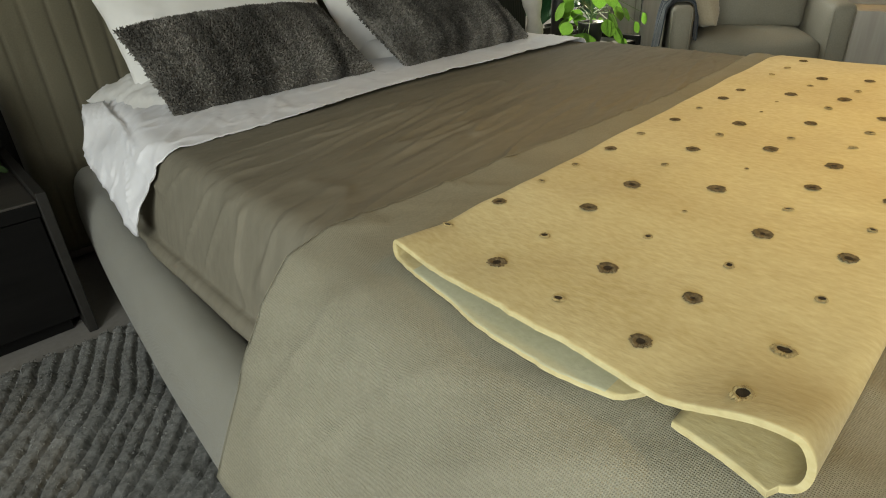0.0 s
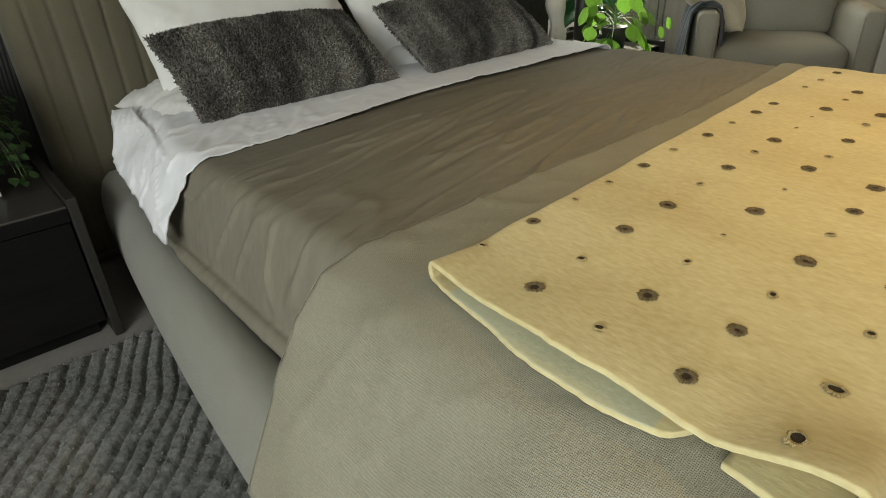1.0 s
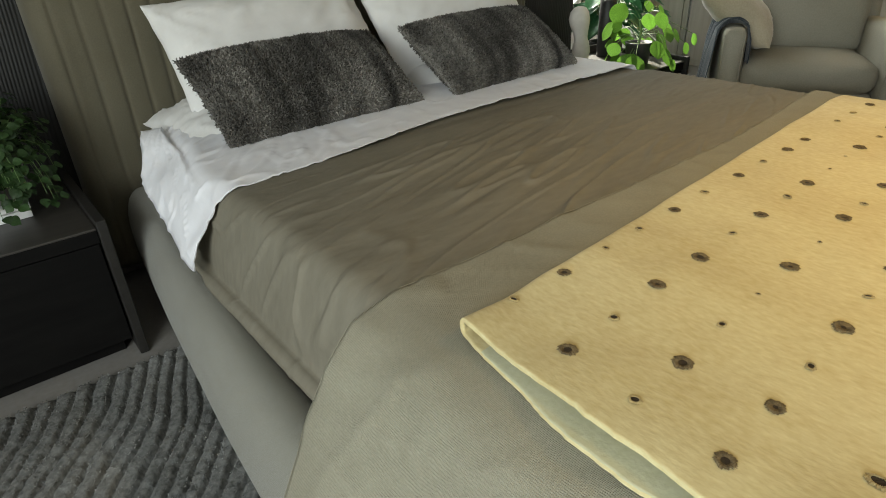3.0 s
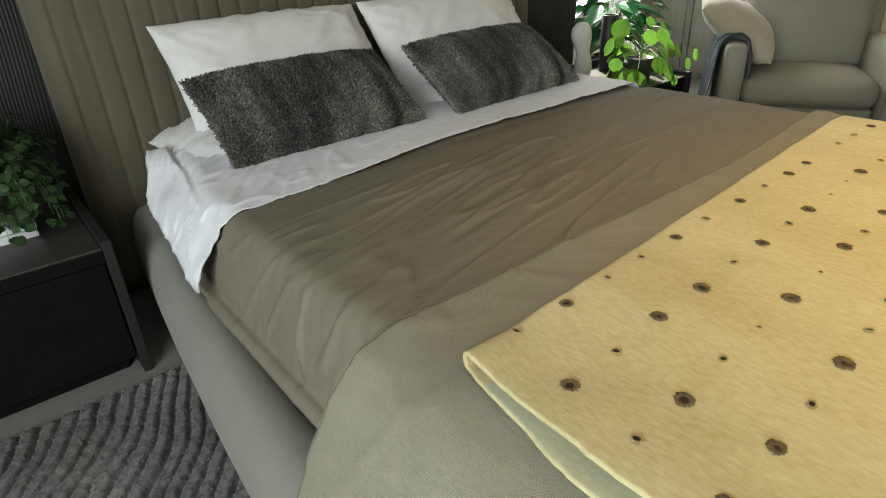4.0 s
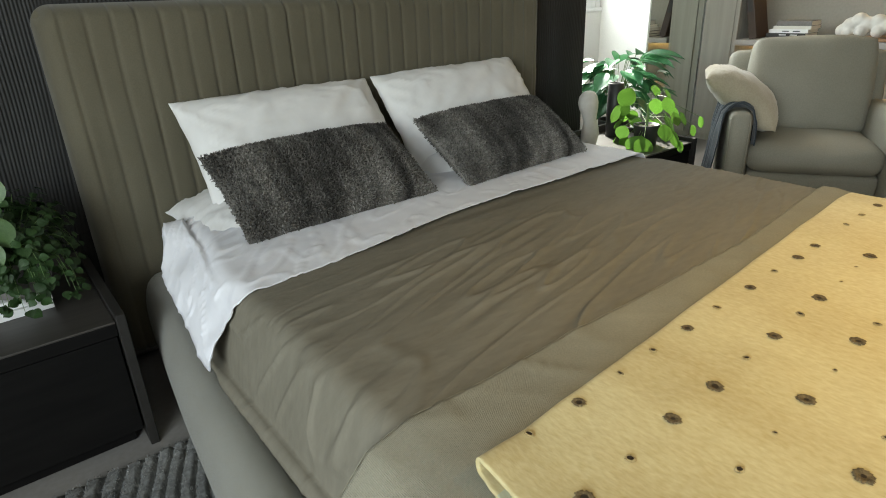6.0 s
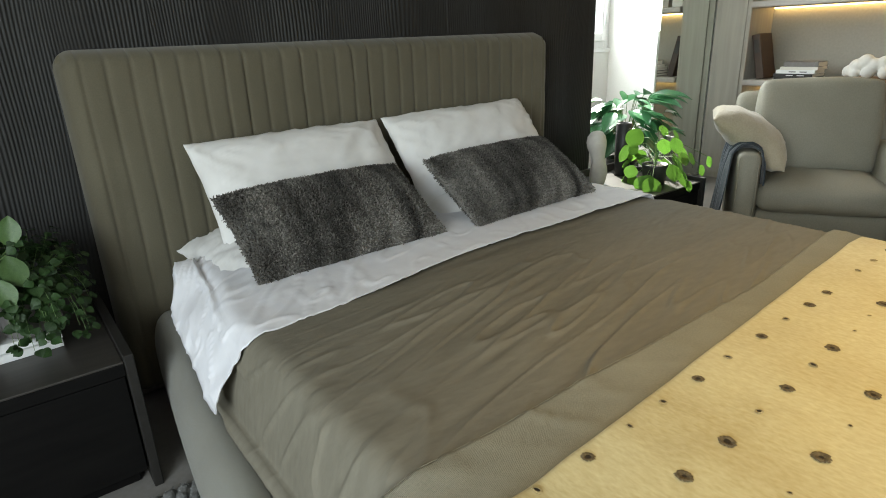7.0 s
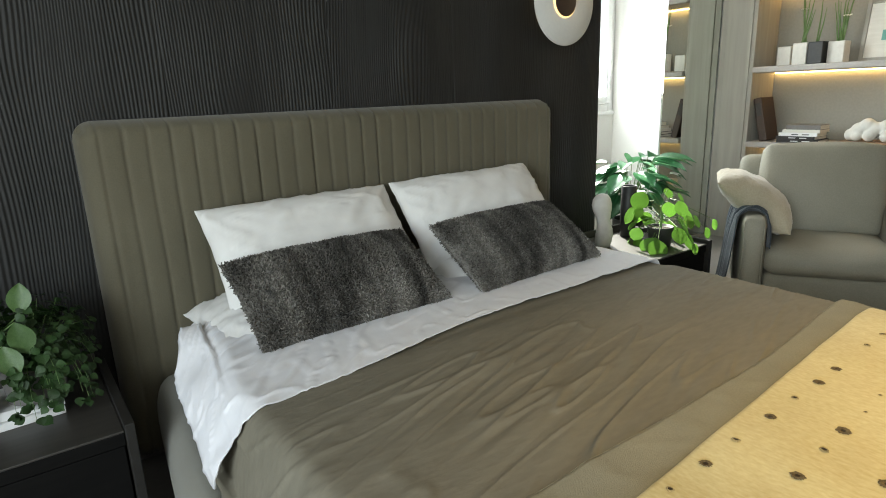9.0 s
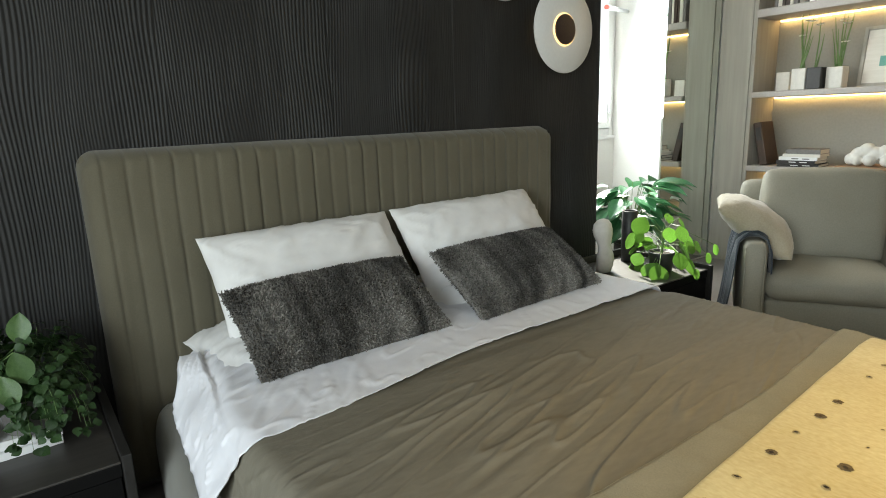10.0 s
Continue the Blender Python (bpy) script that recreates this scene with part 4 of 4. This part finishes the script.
# ---- books ----
def book(m, w, d, h, cover, label, parent_group="", bars=0):
    ob = empty("book", (0, 0, 0), label, "book", parent_group)
    ob.matrix_basis = m
    part("pages", box(-w / 2 + 0.004, -d / 2 + 0.004, 0.0025, w / 2 - 0.004, d / 2 - 0.004, h - 0.0025, 0.001, 1), M_PAPER, ob)
    bm = box(-w / 2, -d / 2, 0, w / 2, d / 2, 0.0025, 0.0006, 1)
    box(-w / 2, -d / 2, h - 0.0025, w / 2, d / 2, h, 0.0006, 1, bm=bm)
    box(-w / 2, -d / 2, 0.0025, -w / 2 + 0.003, d / 2, h - 0.0025, 0.0005, 1, bm=bm)
    part("cover", bm, cover, ob)
    for k in range(bars):
        part("lettering", box(-w / 2 - 0.001, -d * 0.3 + k * d * 0.28, h * 0.38, -w / 2 + 0.001, -d * 0.3 + k * d * 0.28 + d * 0.18, h * 0.62, 0), M_WHITE if cover is not M_WHITE else M_DBOOK, ob, "plain bar of lettering")
    return ob


book(pose(-0.02, 2.345, 0.416, 0, 0, 93), 0.19, 0.25, 0.022, M_WHITE, "white book lying flat under the ivy", "books on the nightstand")
book(pose(-0.01, 2.35, 0.440, 0, 0, 91), 0.18, 0.24, 0.026, M_WHITE, "white book lying flat under the ivy", "books on the nightstand")

# ---- wall lamps ----
def wall_lamp(x, z, r):
    ob = empty("wall_lamp", (x, BACK - 0.004, z), "round white disc wall lamp with a glowing dark centre", "wall lamp", "wall lamps")

    def turned(name, prof, mat, lab):
        q = part(name, lathe(prof, 56), mat, ob, lab, True)
        q.rotation_euler = (radians(90), 0, 0)
        return q

    turned("mount", [(r * 0.3, 0.0), (r * 0.3, 0.038)], M_WHITE, "")
    turned("back_light", [(r * 0.55, 0.034), (r * 0.55, 0.039)], M_LAMPGLOW, "warm light behind the disc")
    turned("disc", [(r * 0.36, 0.040), (r * 0.985, 0.040), (r, 0.045), (r * 0.985, 0.051), (r * 0.36, 0.046)], M_WHITE, "white lacquered disc")
    turned("ring_light", [(r * 0.375, 0.047), (r * 0.375, 0.051)], M_LAMPGLOW, "warm light ring")
    turned("centre_cap", [(r * 0.33, 0.0515), (r * 0.345, 0.053), (r * 0.345, 0.057), (r * 0.32, 0.059)], M_BROWN, "dark brown centre cap")
    return ob


wall_lamp(2.505, 1.695, 0.215)
wall_lamp(2.09, 1.965, 0.165)


# ---- armchair ----
CHAIR = pose(3.633, 1.669, 0, 0, 0, 30)


def soft_box(x0, y0, z0, x1, y1, z1, r, wob, seed):
    bm = bmesh.new()
    n = 14
    def put(a, b, c):
        p = Vector((a, b, c))
        lo, hi = Vector((x0 + r, y0 + r, z0 + r)), Vector((x1 - r, y1 - r, z1 - r))
        q = Vector([min(max(p[k], lo[k]), hi[k]) for k in range(3)])
        d = p - q
        if d.length > 1e-9:
            p = q + d.normalized() * r
        cx, cy, cz = (2 * (p.x - x0) / (x1 - x0) - 1), (2 * (p.y - y0) / (y1 - y0) - 1), (2 * (p.z - z0) / (z1 - z0) - 1)
        out = Vector((cx ** 5 * (1 - cy * cy) * (1 - cz * cz), cy ** 5 * (1 - cx * cx) * (1 - cz * cz), cz ** 5 * (1 - cx * cx) * (1 - cy * cy)))
        return p + out * wob + Vector((0, 0, 0.004 * nz(p.x * 7 + seed, p.y * 7, p.z * 7)))
    for axis in range(3):
        for end in (0, 1):
            g = []
            for i in range(n + 1):
                row = []
                for j in range(n + 1):
                    s, t = 0.5 - 0.5 * math.cos(math.pi * i / n), 0.5 - 0.5 * math.cos(math.pi * j / n)
                    c = [0, 0, 0]
                    c[axis], c[(axis + 1) % 3], c[(axis + 2) % 3] = end, s, t
                    row.append(bm.verts.new(put(x0 + c[0] * (x1 - x0), y0 + c[1] * (y1 - y0), z0 + c[2] * (z1 - z0))))
                g.append(row)
            for i in range(n):
                for j in range(n):
                    bm.faces.new((g[i][j], g[i + 1][j], g[i + 1][j + 1], g[i][j + 1]))
    bmesh.ops.remove_doubles(bm, verts=bm.verts, dist=0.0008)
    return bm


def armchair():
    """Faces local -x; its arms lie along x at both ends of y."""
    ob = empty("armchair", (0, 0, 0), "pale beige leather armchair with a padded seat and back", "armchair")
    ob.matrix_basis = CHAIR
    W = 0.84
    for s in (1, -1):
        ya, yb = sorted((s * W / 2, s * (W / 2 - 0.115)))
        arm = part("armrest", soft_box(-0.36, ya, 0.07, 0.44, yb, 0.592, 0.034, 0.012, s), M_CHAIR, ob, "", True)
        for q in arm.data.vertices:
            # the arm slopes down a little to the back
            q.co.z -= 0.03 * soft_step(-0.2, 0.44, q.co.x) * soft_step(0.3, 0.59, q.co.z)
        for y in (ya + 0.012, yb - 0.012):
            part("piping", tube([(-0.365 + 0.004 * (k > 6), y, 0.10 + 0.465 * k / 8) for k in range(9)], 0.003, 6), M_CHAIR, arm, "", True)
    part("base", soft_box(-0.325, -W / 2 + 0.117, 0.08, 0.42, W / 2 - 0.117, 0.29, 0.03, 0.004, 5), M_CHAIR, ob, "", True)
    seat = part("seat_cushion", soft_box(-0.35, -W / 2 + 0.119, 0.285, 0.24, W / 2 - 0.119, 0.43, 0.055, 0.034, 6), M_CHAIR, ob, "", True)
    for q in seat.data.vertices:
        q.co.z += 0.006 * nz(q.co.x * 5, q.co.y * 5, 4) * soft_step(0.36, 0.43, q.co.z) - 0.018 * math.exp(-((q.co.x - 0.02) / 0.2) ** 2 - (q.co.y / 0.2) ** 2) * soft_step(0.36, 0.43, q.co.z)
    b = part("backrest", soft_box(-0.06, -W / 2 + 0.012, -0.38, 0.08, W / 2 - 0.012, 0.375, 0.05, 0.012, 7), M_CHAIR, ob, "", True)
    b.matrix_basis = pose(0.40, 0, 0.46, 0, 10, 0)
    b = part("back_cushion", soft_box(-0.09, -0.30, -0.26, 0.08, 0.30, 0.25, 0.035, 0.02, 8), M_CHAIR, ob, "", True)
    b.matrix_basis = pose(0.255, 0, 0.655, 0, 13, 0)
    for q in b.data.vertices:
        c = q.co
        # soft corners, a fuller belly and a few slack folds
        pull = max(0.0, abs(c.y) / 0.30 - 0.72) * max(0.0, abs(c.z) / 0.26 - 0.72)
        c.y *= 1 - 0.15 * pull
        c.z *= 1 - 0.15 * pull
        c.x -= 0.03 * max(0.0, 1 - (c.y / 0.3) ** 2) * max(0.0, 1 - (c.z / 0.26) ** 2) * (c.x < 0) + 0.012 * nz(c.y * 4, c.z * 4, 2) + 0.006 * nz(c.y * 11, c.z * 6, 5)
    seam = []
    for k in range(41):
        a = 2 * math.pi * k / 40
        y, z = math.cos(a), math.sin(a)
        m = max(abs(y), abs(z)) ** 0.93
        seam.append((-0.060, 0.296 * y / m, -0.005 + 0.25 * z / m))
    part("piping", tube(seam, 0.0042, 6), M_CHAIR, b, "", True)
    for x in (-0.30, 0.36):
        for s in (1, -1):
            part("leg", box(x - 0.025, s * (W / 2 - 0.06) - 0.025, 0, x + 0.025, s * (W / 2 - 0.06) + 0.025, 0.085, 0.004), M_STAND, ob)
    return ob


armchair()


def slumped_cushion():
    """A soft cushion that leans on the back and bends over the armrest."""
    bm = cushion_mesh(0.46, 0.60, 0.20, 5, 0.05, 0.007)
    for q in bm.verts:
        x, y, z = q.co
        # local y runs down from the tip beyond the arm to the seat, along an arc
        t = 0.5 - y / 0.60
        cy = 0.55 - 0.27 * t - 0.10 * t * t
        cz = 0.745 - 0.04 * t - 0.225 * t * t
        a = math.atan2(0.04 + 0.45 * t, 0.29 + 0.2 * t)
        plump = z * (0.55 + 0.65 * t) + 0.012 * math.copysign(1, z) * soft_step(0.0, 0.03, abs(z))
        q.co = (x * 0.9 - 0.02, cy - plump * math.sin(a), cz + plump * math.cos(a) + 0.004 * math.sin(t * 26) * (1 - abs(x) / 0.3))
    ob = part("scatter_cushion", bm, M_CREAM, None, "", True)
    ob.matrix_basis = CHAIR
    return tagged(ob, "cream velvet cushion slumped over the armrest", "cushion")


slumped_cushion()


def throw_blanket():
    def fn(u, v):
        prof = [(0.285, 0.40), (0.288, 0.46), (0.292, 0.54), (0.305, 0.592), (0.345, 0.606), (0.39, 0.604), (0.432, 0.57), (0.45, 0.48), (0.468, 0.30), (0.492, 0.10)]
        s = u * (len(prof) - 1)
        k = min(int(s), len(prof) - 2)
        a, b = prof[k], prof[k + 1]
        y, z = a[0] + (b[0] - a[0]) * (s - k), a[1] + (b[1] - a[1]) * (s - k)
        x = -0.305 + 0.42 * v + 0.03 * nz(u * 3, v * 2, 4) - 0.05 * soft_step(0.55, 1.0, u) * (1 - v)
        fold = 0.012 * (1 + math.sin(v * 34 + 5 * nz(u * 1.5, v * 3))) + 0.008 * nz(u * 4, v * 9, 3) + 0.004
        side = soft_step(0.45, 0.75, u) - soft_step(0.45, 0.2, u) * 0.4
        return x, y + fold * side, z + fold * soft_step(0.25, 0.4, u) * soft_step(0.75, 0.6, u)

    v, f = sheet_mesh(fn, 60, 90, -0.006)
    ob = raw("throw_blanket", v, f, M_BLUE)
    ob.matrix_basis = CHAIR
    tagged(ob, "slate-blue wool throw hung over the armrest", "throw")


throw_blanket()


# ---- bookshelf niche ----
SHELF = empty("bookshelf", (5.05, 1.5, 0), "built-in limed oak bookshelf with warm-lit niches", "bookshelf")
SINV = Matrix.Translation((-5.05, -1.5, 0))


def sp(name, bm, mat, label=""):
    q = part(name, bm, mat, SHELF, label)
    q.matrix_parent_inverse = SINV
    return q


NY0, NY1 = 0.35, 2.765
sp("side_panel", box(NICHE_X, NY1, 0, X1 - 0.004, MIR_Y - 0.012, H - 0.004, 0.003), M_OAK, "grey limed oak side panel")
sp("door_strip", box(NICHE_X - 0.012, NY1 + 0.03, 0.05, NICHE_X - 0.001, MIR_Y - 0.06, H - 0.05, 0.003), M_OAK, "narrow oak door")
sp("back_panel", box(X1 - 0.02, NY0, 0.402, X1 - 0.003, NY1 - 0.002, H - 0.004, 0), M_NICHE, "cream painted niche back")
sp("side_panel", box(NICHE_X, 0.0, 0, X1 - 0.004, NY0 - 0.002, H - 0.004, 0.003), M_OAK, "grey limed oak side panel")
sp("base_cabinet", box(NICHE_X, NY0, 0, X1 - 0.022, NY1 - 0.002, 0.40, 0.003), M_OAK, "limed oak base cabinet")
for z0, z1 in ((0.767, 0.812), (1.335, 1.380), (1.925, 1.985)):
    sp("shelf", box(NICHE_X - 0.03, NY0 + 0.002, z0, X1 - 0.022, NY1 - 0.004, z1, 0.008), M_SHELF, "taupe lacquered shelf")
    if z0 > 0:
        sp("led_strip", box(X1 - 0.05, NY0 + 0.01, z0 - 0.010, X1 - 0.03, NY1 - 0.02, z0 - 0.001, 0), M_LED, "warm LED strip")
# unseen strip, added above the top shelf to light its books
sp("led_strip", box(X1 - 0.05, NY0 + 0.01, 2.5, X1 - 0.03, NY1 - 0.02, 2.51, 0), M_LED, "warm LED strip")

# books and objects on the shelves
SZ, SZ2 = 0.813, 1.381
for k, (w, d, h, mat, dy, rz) in enumerate(((0.21, 0.29, 0.022, M_DBOOK, 0.0, 3), (0.20, 0.28, 0.024, M_DBOOK, 0.01, -2), (0.19, 0.27, 0.026, M_WHITE, 0.0, 1), (0.19, 0.26, 0.022, M_PAPER, -0.02, 2), (0.17, 0.24, 0.035, M_GREYPOT, -0.03, 0))):
    z = SZ + sum((0.022, 0.024, 0.026, 0.022, 0.035)[:k]) + 0.0005 * k
    book(pose(5.02, 2.40 + dy, z, 0, 0, rz), w, d, h, mat, "book lying in a flat stack on the shelf", "stack of books", 2 if k < 3 else 0)

q = empty("leaning_box", (5.05, 2.66, SZ), "dark brown leather case leaning in the niche", "case")
part("case", box(-0.10, -0.03, 0.0, 0.10, 0.03, 0.34, 0.006), M_BROWN, q)
part("plate", box(-0.103, -0.018, 0.20, -0.101, 0.018, 0.30, 0), M_DBOOK, q)
q.rotation_euler = (radians(-13), 0, 0)

q = part("wooden_tray", box(4.90, 1.72, SZ, 5.20, 2.14, SZ + 0.02, 0.006), M_WOOD, None, "", False)
tagged(q, "flat wooden tray under the white sculpture", "tray")


def sculpture(at):
    bm = bmesh.new()
    rnd = random.Random(6)
    pts = [(0.0, -0.16, 0.03), (0.0, -0.12, 0.07), (0.01, -0.06, 0.10), (0.0, 0.0, 0.085), (0.0, 0.05, 0.11), (0.0, 0.10, 0.08), (0.0, 0.145, 0.045), (-0.04, 0.02, 0.04), (-0.04, -0.08, 0.04), (-0.03, 0.10, 0.035)]
    for x, y, z in pts:
        bmesh.ops.create_icosphere(bm, subdivisions=3, radius=min(z, 0.052), matrix=Matrix.Translation((x, y, z)))
    ob = part("sculpture", bm, M_STONE, None, "", True)
    rm = ob.modifiers.new("blend", "REMESH")
    rm.mode, rm.voxel_size, rm.use_smooth_shade = "VOXEL", 0.008, True
    ob.location = at
    tagged(ob, "white knotted stone sculpture on a wooden tray", "sculpture")


sculpture((5.02, 1.93, SZ + 0.019))


def shelf_vase(at, w, h, mat, label, stalks):
    rnd = random.Random(int(at[1] * 100))
    ob = empty("flower_vase", at, label, "vase", "vases on the shelf")
    part("body", box(-w / 2, -w / 2, 0, w / 2, w / 2, h, 0.006), mat, ob)
    for k in range(stalks):
        a = rnd.uniform(0, 6.28)
        tip = Vector((math.cos(a) * 0.03, rnd.uniform(-0.07, 0.07), h + rnd.uniform(0.20, 0.40)))
        part("stalk", tube([(rnd.uniform(-0.02, 0.02), rnd.uniform(-0.02, 0.02), h - 0.02), tip * 0.6 + Vector((0, 0, h * 0.3)), tip], 0.0065, 5, taper=0.25), M_STEM, ob)
        if k % 3 == 0:
            for b in range(4):
                q = leaf(LEAF_ROUND.copy(), ob, tip - Vector((0, 0, 0.05)), (math.cos(b * 1.6), math.sin(b * 1.6), 0.3), 0.03, (-0.5, 0, 1), "white petal")
                q.name = "petal"
                q.data.materials.clear()
                q.data.materials.append(M_FLOWER)
    return ob


shelf_vase((5.10, 2.615, SZ2), 0.10, 0.14, M_STONE, "square white vase on the lit shelf", 0)
shelf_vase((5.02, 2.47, SZ2), 0.10, 0.155, M_STONE, "square white vase holding slender green stalks", 9)
shelf_vase((5.02, 2.365, SZ2), 0.10, 0.155, M_BLACK, "square dark vase between the white ones", 2)
shelf_vase((5.08, 2.25, SZ2), 0.11, 0.15, M_STONE, "square white vase holding slender green stalks", 8)

fr = empty("picture_frame", (5.17, 1.93, SZ2), "pale wood framed print leaning on the shelf back", "picture")
bm = box(-0.008, -0.22, 0, 0.008, -0.195, 0.42, 0.002)
box(-0.008, 0.195, 0, 0.008, 0.22, 0.42, 0.002, bm=bm)
box(-0.008, -0.195, 0, 0.008, 0.195, 0.025, 0.002, bm=bm)
box(-0.008, -0.195, 0.395, 0.008, 0.195, 0.42, 0.002, bm=bm)
part("frame", bm, M_OAK, fr)
part("print", box(-0.001, -0.194, 0.026, 0.005, 0.194, 0.394, 0), M_PAPER, fr, "cream sheet")
part("motif", box(-0.003, -0.13, 0.14, -0.0015, 0.10, 0.21, 0), M_TEAL, fr, "teal shape")
part("motif", box(-0.003, -0.10, 0.235, -0.0015, 0.05, 0.29, 0), M_GREYPRINT, fr, "grey shape")
fr.rotation_euler = (0, radians(8), 0)

# upright books on the top shelf
rnd = random.Random(31)
y = 2.70
for k in range(13):
    w = rnd.choice((0.022, 0.03, 0.036, 0.045))
    h = rnd.uniform(0.2, 0.27)
    mat = rnd.choice((M_DBOOK, M_PAPER, M_WHITE, M_GREYPOT, M_NICHE, M_BROWN))
    y -= w + 0.002
    q = book(pose(5.06, y, 1.986 + h / 2, 90, 0, 0) @ pose(0, 0, -w / 2), 0.17, h, w, mat, "upright book in the row on the shelf", "row of books")
